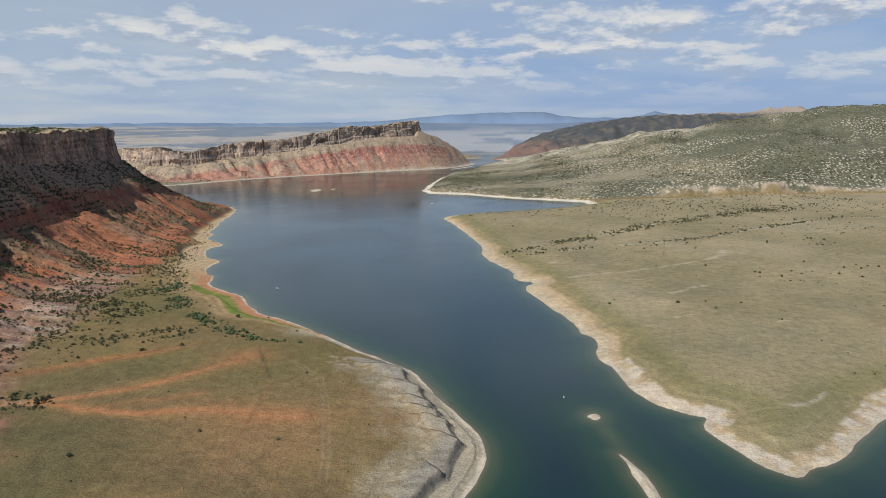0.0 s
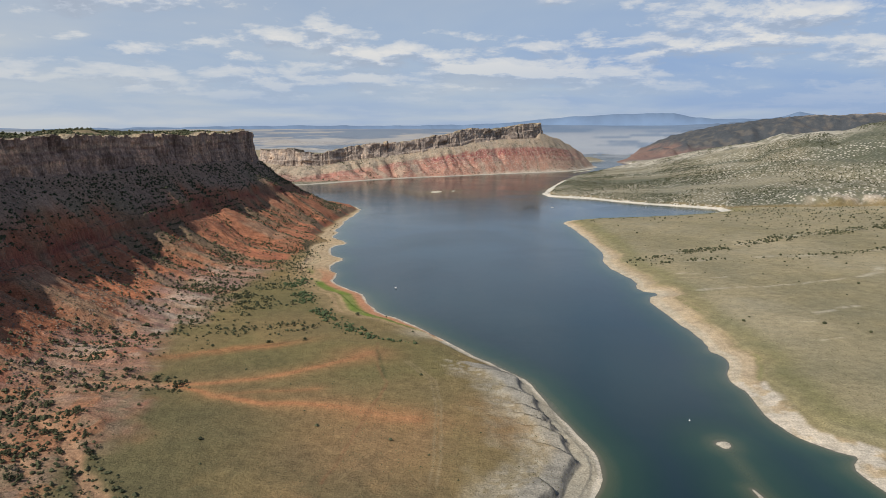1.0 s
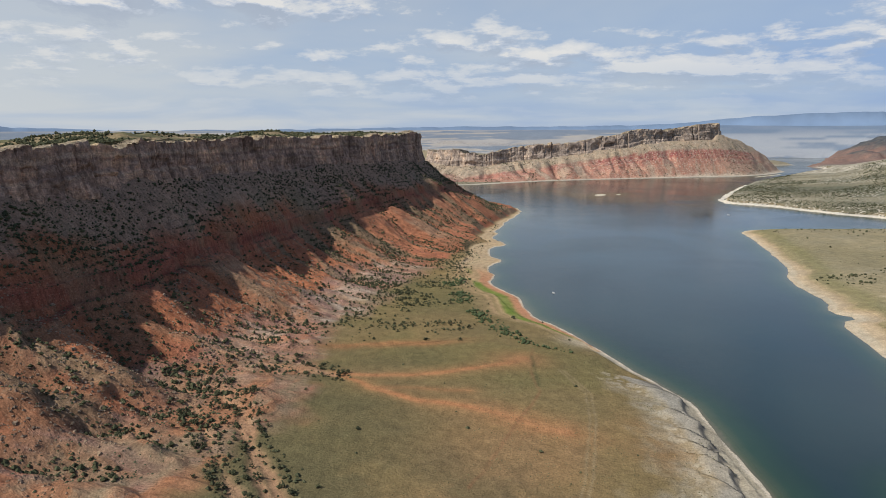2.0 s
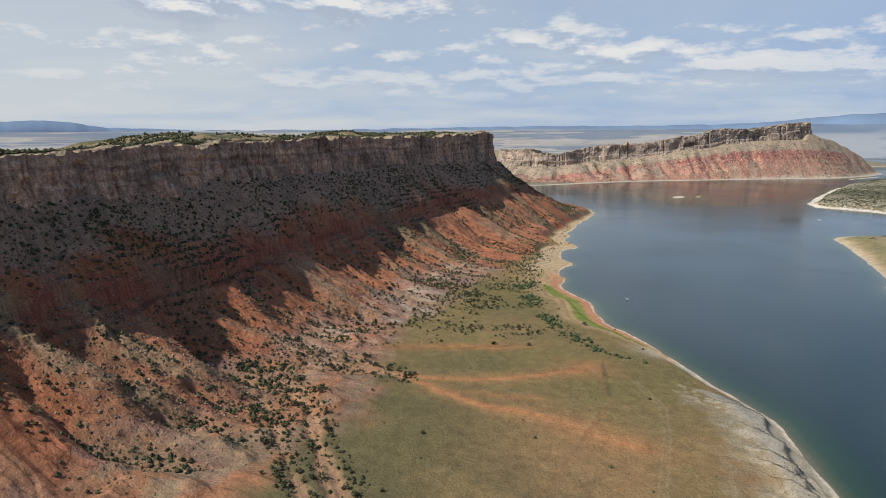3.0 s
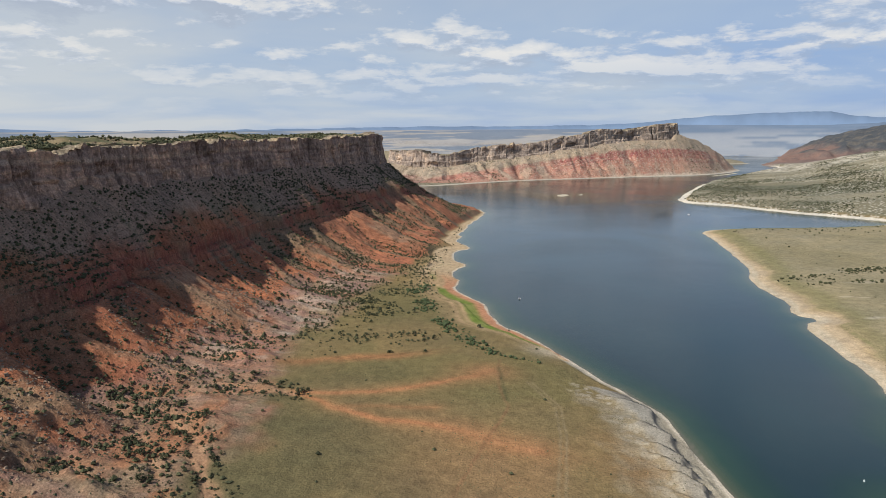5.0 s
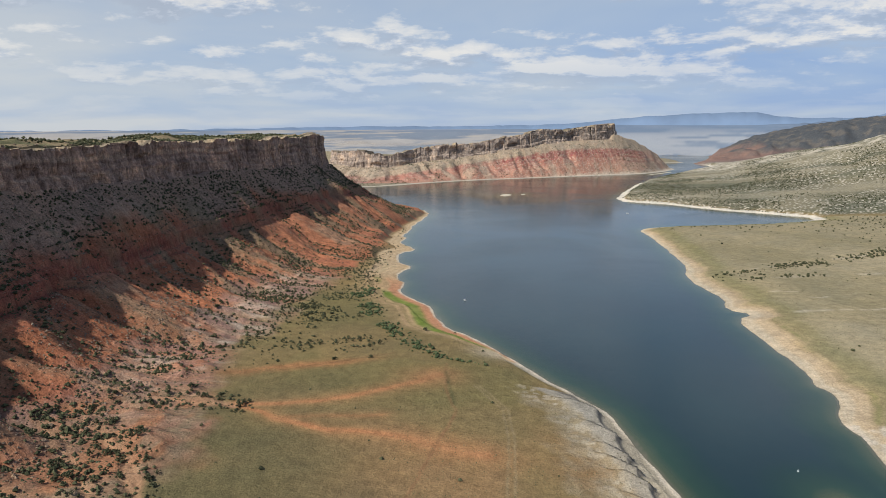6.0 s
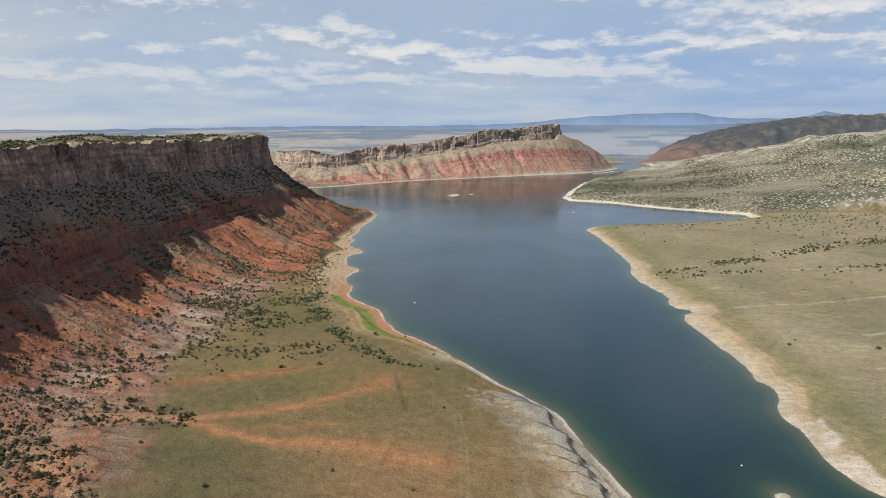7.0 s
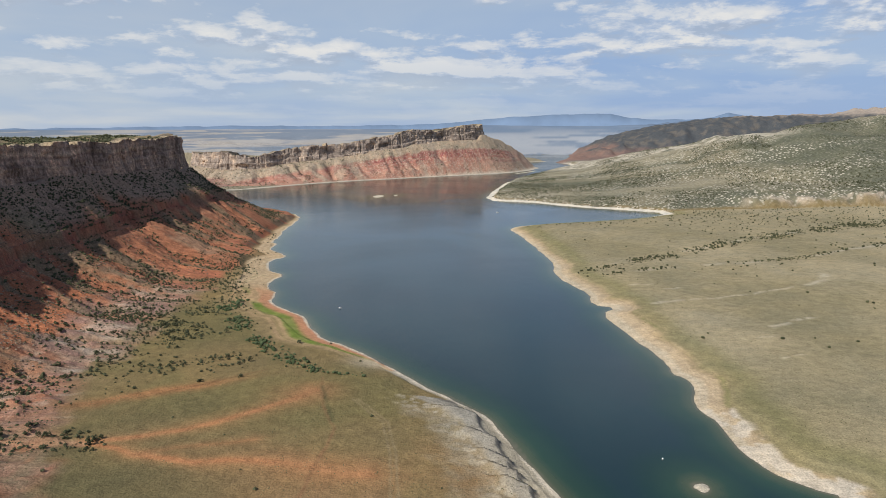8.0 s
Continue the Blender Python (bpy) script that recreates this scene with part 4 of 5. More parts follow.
def cliff_wall(name, line, step, tops, caps, rows, mat, seed, reach, s_from, s_to):
    """A wall of rock along a rim: buttresses, clefts and level beds, rounded over at the top."""
    p, s = resample(line, step)
    keep = (s >= s_from) & (s <= s_to)
    p, s = p[keep], s[keep]
    t = np.gradient(p, axis=0)
    t /= np.linalg.norm(t, axis=1)[:, None]
    nrm = np.stack((t[:, 1], -t[:, 0]), 1)
    top, cap = tops(p), caps(p)
    r = np.random.default_rng(seed)

    def blocks(wide, tilt):
        """Upright joints at uneven steps: which block a place of the wall is in, and how near its joint."""
        edge = np.cumsum(wide * (0.35 + 1.5 * r.random(int(s[-1] / wide * 2) + 40) ** 1.5))
        push, rise = r.uniform(-1, 1, len(edge) + 1), r.random(len(edge) + 1)

        def at(z):
            u = s + tilt * z + 0.9 * fbm(s, z + s * 0, reach, 2, seed + 20)
            k = np.searchsorted(edge, u)
            lo, hi = edge[np.maximum(k - 1, 0)], edge[np.minimum(k, len(edge) - 1)]
            return push[k], rise[k], np.minimum(u - lo, hi - u)
        return at
    bulk, slab, flake = blocks(reach * 6, 0.03), blocks(reach * 2.2, -0.05), blocks(reach * 0.9, 0.04)
    big = 1.6 * reach * fbm(s, s * 0, reach * 13, 4, seed)
    verts = []
    p0, r0, e0 = bulk(s * 0)
    p1, r1, e1 = slab(s * 0)
    p2, r2, e2 = flake(s * 0)
    # the rim is broken: some blocks have dropped away
    crest = top + reach * 0.4 * fbm(s, s * 0 + 9, reach * 9, 3, seed + 3) + reach * 0.35 * p0 - reach * 0.4 * (r1 > 0.72) * r0 - reach * 0.16 * p2 + reach * 0.15 * fbm(s, s * 0 + 4, reach * 0.8, 3, seed + 4)
    tier = 0.45 + 0.25 * fbm(s, s * 0 + 3, reach * 16, 3, seed + 12)
    butt = reach * 0.5 * p0
    for i in range(rows + 1):
        f = i / rows
        z = top - cap - 9 + (crest - top + cap + 9) * f
        p0, _, e0 = bulk(z * 0.2)
        p1, r1, e1 = slab(z * 0.3)
        p2, _, e2 = flake(z * 0.3 + 37 * np.floor(3 * f + tier))
        bed = 1.1 * (vnoise(z / 3.3 + 5, s / 90) - 0.5) + 2.0 * (vnoise(z / 11.0, s / 200) - 0.5)
        rough = reach * (0.30 * fbm(s, z, reach * 1.6, 4, seed + 6) + 0.07 * p2)
        # slabs have fallen from some of the wall and left shallow alcoves with a roof
        roof = 0.35 + 0.5 * r1
        alcove = -reach * 0.42 * (p1 > 0.35) * smooth(roof + 0.05, roof - 0.03, f) * smooth(0.05, 0.3, f)
        joint = -reach * 0.14 * np.exp(-(e1 / 0.9) ** 2) - reach * 0.3 * np.exp(-(e0 / 1.6) ** 2)
        lean = 6.0 * (1 - f) ** 1.6 + 1.0 - 3 * max(0, f - 0.9) - reach * 0.3 * smooth(-0.02, 0.02, f - tier)
        off = big + reach * 0.34 * p0 + reach * 0.12 * p1 + alcove + joint + bed + rough + lean
        verts.append(np.column_stack((p + nrm * off[:, None], z)))
    for back, drop in ((0.35, -0.4), (0.9, 0.2), (1.7, 0.6), (2.7, 1.2), (4.4, 5.0)):
        back = back * reach
        off = big * 0.9 + butt * 0.4 - back
        verts.append(np.column_stack((p + nrm * off[:, None], crest - drop + 0.9 * fbm(p[:, 0], p[:, 1] + back, 5, 2, seed + 8))))
    n, v = len(s), np.concatenate(verts)
    i, j = np.meshgrid(np.arange(len(verts) - 1), np.arange(n - 1), indexing="ij")
    faces = np.stack((i * n + j, i * n + j + 1, (i + 1) * n + j + 1, (i + 1) * n + j), -1).reshape(-1, 4)
    me = mesh_from(name, v.tolist(), faces.tolist(), mat)
    me.materials.append(RIMROCK)
    me.polygons.foreach_set("material_index", (i.ravel() >= rows).astype(np.int32))
    return me


near_tops = lambda p: np.interp(p[:, 1], [-300, 100, 230, 380, 480, 725, 1000, 1215], [160, 162, 164, 165, 169, 168, 168, 171])
near_caps = lambda p: np.interp(p[:, 1], [100, 230, 380, 500, 800, 1100, 1250], [32, 32, 36, 40, 42, 50, 58])
mesa_tops = lambda p: np.interp(p[:, 0], [-1500, -920, -812, -618, -415, -300, -117, 0], [104, 92, 107, 131, 168, 183, 194, 180])
mesa_caps = lambda p: np.interp(p[:, 0], [-1300, -900, -618, -300, -100], [46, 50, 46, 52, 58])


def thing(name, label, category, group="", at=(0, 0, 0)):
    ob = new(name)
    ob.location = at
    return tagged(ob, label, category, group)


def child(name, me, parent, label=""):
    ob = new(name, me)
    ob.parent = parent
    return tagged(ob, label) if label else ob


near_cliff = thing("escarpment", "long brown sandstone cliff over a red talus slope", "cliff")
child("talus_slope", forms[1], near_cliff, "gullied red clay and grey scree slope")
# the wall in lengths, split at its larger clefts
near_line = RIM[(RIM[:, 0] > -790) & (RIM[:, 1] > -400)]
_, ns = resample(near_line, 1.3)
cuts = np.linspace(0, ns[-1], 9)
for a, b in zip(cuts[:-1], cuts[1:]):
    child("rock_wall", cliff_wall("rock_wall", near_line, 1.3, near_tops, near_caps, 26, CAPROCK, 70, 7.0, a, b + 1.4), near_cliff)
mesa_thing = thing("mesa", "red and tan mesa with a sandstone cap across the lake", "mesa")
child("mesa_slope", forms[2], mesa_thing, "red clay slope streaked with scrub")
hill = thing("hill", "long grey-green hill with white rock patches and junipers", "hill")
child("hillside", forms[3], hill)
ridge = thing("far_ridge", "wooded ridge darkened for cloud shadow, with a red foot at the water", "hill")
child("ridge_slope", forms[4], ridge)
child("red_foot", forms[5], ridge, "red clay foot of the ridge")
mesa_line = MESA_RIM[(MESA_RIM[:, 1] < 3405) & (MESA_RIM[:, 0] > -1300)]
_, ms = resample(mesa_line, 3.0)
cuts = np.linspace(0, ms[-1], 6)
for a, b in zip(cuts[:-1], cuts[1:]):
    child("rock_wall", cliff_wall("rock_wall", mesa_line, 3.0, mesa_tops, mesa_caps, 16, MESA_ROCK, 80, 16.0, a, b + 3.1), mesa_thing)

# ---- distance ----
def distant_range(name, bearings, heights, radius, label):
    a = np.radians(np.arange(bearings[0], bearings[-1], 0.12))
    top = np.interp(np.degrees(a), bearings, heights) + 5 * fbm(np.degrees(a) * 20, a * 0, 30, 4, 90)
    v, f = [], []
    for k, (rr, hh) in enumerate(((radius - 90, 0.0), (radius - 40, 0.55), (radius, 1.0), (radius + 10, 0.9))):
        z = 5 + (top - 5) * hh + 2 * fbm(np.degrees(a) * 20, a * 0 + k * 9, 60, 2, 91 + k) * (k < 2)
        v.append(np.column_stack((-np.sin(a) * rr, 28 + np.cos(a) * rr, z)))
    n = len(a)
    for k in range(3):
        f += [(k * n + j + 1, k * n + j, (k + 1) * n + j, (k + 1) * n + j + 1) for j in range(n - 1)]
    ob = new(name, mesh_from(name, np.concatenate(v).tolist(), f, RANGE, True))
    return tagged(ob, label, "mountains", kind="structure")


distant_range("backdrop", [-38, -30, -22, -19.3, -17.7, -16.5, -14.6, -10.3, -8.6, -7.6, -4.5, 0, 2, 5, 9.4, 17.8, 26.4, 33, 42, 51, 59, 61.5, 64, 67, 70, 76], [232, 228, 236, 250, 278, 252, 238, 246, 280, 287, 279, 262, 249, 222, 208, 203, 200, 190, 183, 180, 200, 236, 249, 238, 224, 190], 4880, "far mountain ranges with blue haze put into their colour")


# ---- shrubs ----
def clump(seed, tris):
    """A small uneven bush of facets, one unit across, standing on the ground."""
    bm = bmesh.new()
    bmesh.ops.create_icosphere(bm, subdivisions=1 if tris < 40 else 2, radius=0.5)
    r = random.Random(seed)
    for v in bm.verts:
        k = 0.72 + 0.5 * r.random()
        v.co = Vector((v.co.x * k, v.co.y * k, v.co.z * k * 0.85 + 0.33))
    bm.verts.ensure_lookup_table()
    co = np.array([v.co[:] for v in bm.verts])
    fa = np.array([[v.index for v in f.verts] for f in bm.faces])
    bm.free()
    return co, fa


def chip(seed):
    """A stone or tuft a few facets in all."""
    r = random.Random(seed)
    co = np.array([(0.5, 0, 0.1), (0, 0.5, 0.1), (-0.5, 0, 0.1), (0, -0.5, 0.1), (0.06, 0.04, 0.6)]) * np.array([[r.uniform(0.7, 1.3) for _ in range(3)] for _ in range(5)])
    return co, np.array([(0, 1, 4), (1, 2, 4), (2, 3, 4), (3, 0, 4)])


CLUMPS = [clump(i, 20) for i in range(5)]
CHIPS = [chip(i) for i in range(6)]


def knot(seed):
    """A far bush, eight facets."""
    r = random.Random(seed)
    co = np.array([(0.5, 0, 0.35), (0, 0.5, 0.3), (-0.5, 0, 0.4), (0, -0.5, 0.32), (0.05, 0.03, 0.75), (0, 0, -0.05)]) * np.array([[r.uniform(0.75, 1.25) for _ in range(3)] for _ in range(6)])
    return co, np.array([(0, 1, 4), (1, 2, 4), (2, 3, 4), (3, 0, 4), (1, 0, 5), (2, 1, 5), (3, 2, 5), (0, 3, 5)])


KNOTS = [knot(i) for i in range(6)]


def scatter(name, x, y, z, size, mat, label, category, seed=1, flat=1.0, shapes=CLUMPS):
    """Many bushes in one mesh: more than anyone could count."""
    r = np.random.default_rng(seed)
    vs, fs, base = [], [], 0
    kind = r.integers(0, len(shapes), len(x))
    for k, (co, fa) in enumerate(shapes):
        i = np.flatnonzero(kind == k)
        if not len(i):
            continue
        a = r.random(len(i)) * 6.283
        c, s = np.cos(a)[:, None], np.sin(a)[:, None]
        sx, sz = size[i][:, None], (size[i] * (0.7 + 0.4 * r.random(len(i))) * flat)[:, None]
        px, py, pz = co[:, 0][None], co[:, 1][None], co[:, 2][None]
        v = np.stack((x[i][:, None] + (px * c - py * s) * sx, y[i][:, None] + (px * s + py * c) * sx, z[i][:, None] - 0.1 + pz * sz), -1)
        vs.append(v.reshape(-1, 3))
        fs.append((fa[None] + (np.arange(len(i)) * len(co))[:, None, None]).reshape(-1, 3) + base)
        base += v.shape[0] * len(co)
    ob = new(name, mesh_from(name, np.concatenate(vs).tolist(), np.concatenate(fs).tolist(), mat))
    return tagged(ob, label, category, kind="stuff")


def throw(n, seed, box):
    r = np.random.default_rng(seed)
    return r.uniform(box[0], box[1], n), r.uniform(box[2], box[3], n), r


def grow(name, n, seed, box, keep, size, mat, label, category, flat=1.0, shapes=CLUMPS, least=-9):
    x, y, r = throw(n, seed, box)
    o = land(x, y)
    # near the rim the rock wall carries the ground
    rim = (o["inside"] > 9) & (o["inside"] < 30) & (least > 0)
    o["h"] = np.where(rim, near_tops(np.column_stack((x, y))) - 1.2, o["h"])
    ok = (o["h"] > 0.6) & (r.random(n) < keep(x, y, o))
    x, y, z = x[ok], y[ok], o["h"][ok]
    s = size[0] + (size[1] - size[0]) * r.random(len(x)) ** 2
    return scatter(name, x, y, z, s, mat, label, category, seed, flat, shapes)


def on_slope(x, y, o):
    rel = (o["base"] - o["h"]) / np.maximum(o["base"], 1)
    up = smooth(0.52, 0.30, rel + 0.12 * fbm(x, y, 70, 3, 94)) * smooth(7, 12, o["q"])
    hollow = smooth(0.5, -3.5, o["rib"])
    down = smooth(0.4, 0.6, rel) * smooth(240, 205, o["q"]) * ((0.34 + 0.45 * smooth(120, 160, o["q"])) * hollow ** 1.5 + 0.30 * smooth(480, 700, y) * smooth(0.0, 0.35, fbm(o["s"] + 8 * fbm(x, y, 60, 3, 15), o["q"] * 0.13, 13, 3, 58)))
    return (o["left"] > 3) * np.maximum(smooth(15, 60, o["left"]), smooth(1050, 900, y)) * np.clip(up * (0.55 + 0.7 * hollow) + down, 0, 1) * (0.45 + 0.8 * smooth(-0.3, 0.4, fbm(x, y, 40, 3, 95)))


grow("juniper_scrub", 110000, 5, (-700, -260, 130, 1460), on_slope, (1.0, 3.7), JUNIPER, "dark green junipers dotted over the talus slope", "scrub", 1.1, KNOTS)
grow("plateau_juniper", 20000, 6, (-780, -470, 130, 1380), lambda x, y, o: (o["inside"] > 13) * smooth(-0.55, 0.0, fbm(x, y, 60, 3, 96)) * 1.0, (2.2, 5.4), JUNIPER, "dark junipers on top of the plateau", "scrub", 1.0, KNOTS, 9)
grow("hill_scrub", 48000, 8, (-60, 1600, 1480, 2450), lambda x, y, o: (o["right"] > 14) * smooth(0.0, 0.05, o["g"]) * smooth(-0.3, 0.4, fbm(x, y, 120, 3, 97)) * 0.8, (1.8, 4.4), JUNIPER, "dark junipers scattered over the pale hillside", "scrub", 1.0, KNOTS)
grow("mesa_scrub", 26000, 9, (-1350, 100, 1960, 2960), lambda x, y, o: (o["mesa"] > 16) * (o["mq"] > 8) * (0.25 + 0.75 * smooth(-0.2, 0.4, fbm(o["ms"], o["mq"] * 0.15, 34, 3, 55))) * 0.85, (2.0, 4.6), JUNIPER, "dark junipers streaking the mesa slopes", "scrub", 1.0, KNOTS)


def on_plain(x, y, o):
    line1 = np.exp(-((y - wash_1(x)) / 14) ** 2) * 0.95
    line2 = np.exp(-((y - wash_2(x)) / 8) ** 2) * 0.6
    return (o["right"] > 24) * (o["g"] <= 0) * np.clip(line1 * smooth(-0.2, 0.3, fbm(x, y, 30, 3, 98)) + line2 * 0.5 + 0.012 + 0.16 * smooth(1180, 1300, y) + 0.10 * smooth(250, 380, x) * smooth(0, 0.3, fbm(x, y, 70, 3, 99)), 0, 1)


grow("wash_scrub", 40000, 12, (60, 700, 840, 1330), lambda x, y, o: (o["right"] > 24) * (o["g"] <= 0) * np.clip(np.exp(-((y - wash_1(x)) / np.interp(x, [60, 300, 700], [13, 16, 30])) ** 2) * 0.42 * smooth(-0.45, 0.3, fbm(x, y, 40, 3, 98)) + np.exp(-((y - wash_2(x)) / 7) ** 2) * 0.35 * smooth(-0.2, 0.3, fbm(x, y, 45, 3, 103)), 0, 1), (1.6, 4.4), JUNIPER, "green bushes lining the dry washes of the plain", "scrub")
grow("plain_scrub", 26000, 10, (30, 900, 380, 1530), on_plain, (1.3, 3.8), JUNIPER, "scattered green-grey bushes on the dry plain", "scrub")


def on_flat(x, y, o):
    strip, _ = distance(np.array([(-292, 700), (-287, 658), (-247, 596), (-193, 535), (-159, 507), (-138, 493), (-118, 494)], float), x, y, False)
    patch = np.maximum(np.exp(-(((x + 298) / 36) ** 2 + ((y - 590) / 75) ** 2)), np.exp(-((y - 495 - 0.55 * (x + 240)) / 16) ** 2) * smooth(-300, -275, x) * smooth(-195, -220, x)) * smooth(-0.1, 0.25, fbm(x, y, 22, 3, 100))
    wash = np.exp(-(np.abs(o["wash"] - 6) / 6) ** 2)
    foot = np.exp(-((o["left"] - 48) / 16) ** 2) * smooth(640, 720, y) * smooth(1050, 850, y) + 0.5 * smooth(265, 225, o["q"] + 14 * fbm(x, y, 30, 3, 101)) * smooth(400, 470, y) * smooth(-0.2, 0.4, fbm(x, y, 14, 3, 102))
    return (o["left"] > 6) * (o["q"] > 150) * np.clip(patch * 1.0 + wash * 0.9 + foot * 0.7 + 0.004, 0, 1)


grow("flat_scrub", 42000, 11, (-420, -20, 220, 1150), on_flat, (0.9, 3.2), JUNIPER, "green bushes along the washes of the grassy flat", "scrub", 1.0, KNOTS)


RUBBLE = rock_material("slope_rubble", [(0.3, (0.15, 0.10, 0.075, 1)), (0.5, (0.25, 0.185, 0.135, 1)), (0.7, (0.33, 0.265, 0.20, 1))], (0.8, 1.2), 0.7)
TUFT = leaf_material("dry_tuft", (0.085, 0.078, 0.040, 1), (0.17, 0.145, 0.075, 1))
grow("rubble", 80000, 41, (-580, -230, 180, 850), lambda x, y, o: (o["left"] > 4) * smooth(8, 14, o["q"]) * (1 - smooth(170, 210, o["q"])) * smooth(-0.3, 0.6, fbm(x, y, 35, 3, 111)) * 0.55 * smooth(1400, 500, y), (0.5, 2.6), RUBBLE, "loose stones strewn over the talus slope", "rubble", 0.9, CHIPS)
grow("low_brush", 70000, 42, (-600, -200, 180, 900), lambda x, y, o: (o["left"] > 4) * smooth(8, 14, o["q"]) * (1 - smooth(215, 235, o["q"])) * smooth(-0.4, 0.4, fbm(x, y, 25, 3, 112)) * (0.3 + 0.5 * smooth(95, 60, o["q"])) * smooth(1500, 500, y), (0.7, 1.9), SAGE, "low grey-green brush on the talus slope", "scrub", 0.9, CHIPS)
grow("grass_tuft", 45000, 43, (-340, 30, 225, 640), lambda x, y, o: (o["left"] > 12) * (o["q"] > 195) * smooth(-0.6, 0.5, fbm(x, y, 30, 3, 113)) * 0.7, (0.35, 1.0), TUFT, "dry grass tufts on the near flat", "grass", 0.8, CHIPS)
grow("plain_tuft", 42000, 44, (120, 620, 310, 1100), lambda x, y, o: (o["right"] > 18) * (o["g"] <= 0) * smooth(-0.6, 0.5, fbm(x, y, 40, 3, 114)) * 0.7, (0.4, 1.2), TUFT, "dry grass tufts on the far plain", "grass", 0.8, CHIPS)
grow("rim_rubble", 14000, 45, (-680, -450, 150, 1300), lambda x, y, o: (o["inside"] > 2) * smooth(70, 10, o["inside"]) * 0.6, (0.8, 3.2), RUBBLE, "pale blocks along the top of the cliff", "rubble", 0.9, CHIPS)
grow("willow_scrub", 9000, 46, (-310, -110, 495, 720), lambda x, y, o: (o["left"] > 8) * np.exp(-((distance(np.array([(-292, 700), (-287, 658), (-247, 596), (-193, 535), (-159, 507), (-138, 493), (-118, 494)], float), x, y, False)[0] + 3 * fbm(x, y, 18, 2, 115)) / 7) ** 2) * smooth(-0.6, 0.0, fbm(x, y, 20, 2, 116)), (1.5, 3.8), WILLOW, "grey-green willows in a line behind the beach", "scrub")


# ---- trees, stones and small things ----
BARK = plain_material("juniper_bark", (0.13, 0.095, 0.07), 0.95, 0.0, 0.3, 6.0)
STONE = rock_material("fallen_stone", [(0.3, (0.20, 0.135, 0.095, 1)), (0.5, (0.30, 0.225, 0.16, 1)), (0.7, (0.36, 0.29, 0.21, 1))], (0.85, 1.15), 0.5)
HULL = plain_material("white_hull", (0.78, 0.78, 0.76), 0.35, 0.0, 0.06)
DARK = plain_material("dark_fittings", (0.035, 0.04, 0.05), 0.5, 0.0, 0.2)
DECK = plain_material("grey_deck", (0.32, 0.33, 0.34), 0.7, 0.0, 0.15)
CANVAS = plain_material("blue_canvas", (0.07, 0.10, 0.17), 0.85, 0.0, 0.2)
METAL = plain_material("bare_metal", (0.6, 0.6, 0.62), 0.35, 1.0, 0.1)


def bm_mesh(name, bm, mat):
    me = bpy.data.meshes.new(name)
    bm.to_mesh(me)
    bm.free()
    me.materials.append(mat)
    return me


def limb(bm, path, radii, sides=6):
    """A tapered limb along a bent line."""
    loops = []
    for k, (p, r) in enumerate(zip(path, radii)):
        d = (Vector(path[min(k + 1, len(path) - 1)]) - Vector(path[max(k - 1, 0)])).normalized()
        u = d.orthogonal().normalized()
        w = d.cross(u)
        loops.append([bm.verts.new(Vector(p) + (u * math.cos(a) + w * math.sin(a)) * r) for a in (6.283 * i / sides for i in range(sides))])
    for a, b in zip(loops[:-1], loops[1:]):
        for i in range(sides):
            bm.faces.new((a[i], a[(i + 1) % sides], b[(i + 1) % sides], b[i]))
    bm.faces.new(loops[-1])


def juniper_meshes(seed, tall, wide):
    """Trunk with limbs, and a crown of many leafy clumps with gaps."""
    r = random.Random(seed)
    bm = bmesh.new()
    lean = Vector((r.uniform(-0.2, 0.2), r.uniform(-0.2, 0.2), 1))
    limb(bm, [lean * (tall * f) for f in (-0.06, 0.1, 0.3, 0.55)], [0.20, 0.16, 0.12, 0.05])
    tips = []
    for k in range(6):
        a = k * 1.05 + r.uniform(-0.3, 0.3)
        z0 = tall * r.uniform(0.08, 0.35)
        tip = Vector((math.cos(a) * wide * r.uniform(0.25, 0.4), math.sin(a) * wide * r.uniform(0.25, 0.4), tall * r.uniform(0.35, 0.7)))
        root = lean * z0
        limb(bm, [root, root.lerp(tip, 0.5) + Vector((0, 0, 0.1)), tip], [0.08, 0.06, 0.02], 5)
        tips.append(tip)
    trunk = bm_mesh("trunk", bm, BARK)
    bm = bmesh.new()
    spots = tips + [Vector((r.gauss(0, wide * 0.2), r.gauss(0, wide * 0.2), tall * r.uniform(0.25, 0.95))) for _ in range(20)]
    for c in spots:
        room = 1 - 0.45 * c.z / tall
        size = wide * r.uniform(0.13, 0.24) * room
        got = bmesh.ops.create_icosphere(bm, subdivisions=1, radius=size)["verts"]
        for v in got:
            k = r.uniform(0.6, 1.3)
            v.co = c + Vector((v.co.x * k, v.co.y * k, v.co.z * k * 0.8))
    for v in bm.verts:
        v.co.z = max(v.co.z, 0.05)
    crown = bm_mesh("crown", bm, JUNIPER)
    return trunk, crown


def juniper(seed, tall, wide, label):
    t = thing("juniper_tree", label, "tree", "junipers along the washes")
    trunk, crown = juniper_meshes(seed, tall, wide)
    child("trunk", trunk, t, "grey-brown shredding bark")
    child("crown", crown, t)
    return t


TREES = [juniper(i, tall, wide, label) for i, (tall, wide, label) in enumerate((
    (3.6, 3.8, "round dark green juniper beside a dry wash"), (2.6, 3.4, "low spreading juniper on red clay"),
    (4.4, 4.0, "tall dark juniper on a stony slope"), (2.2, 2.6, "small young juniper among dry grass"),
    (3.0, 4.6, "wide bushy juniper at the foot of the slope")))]


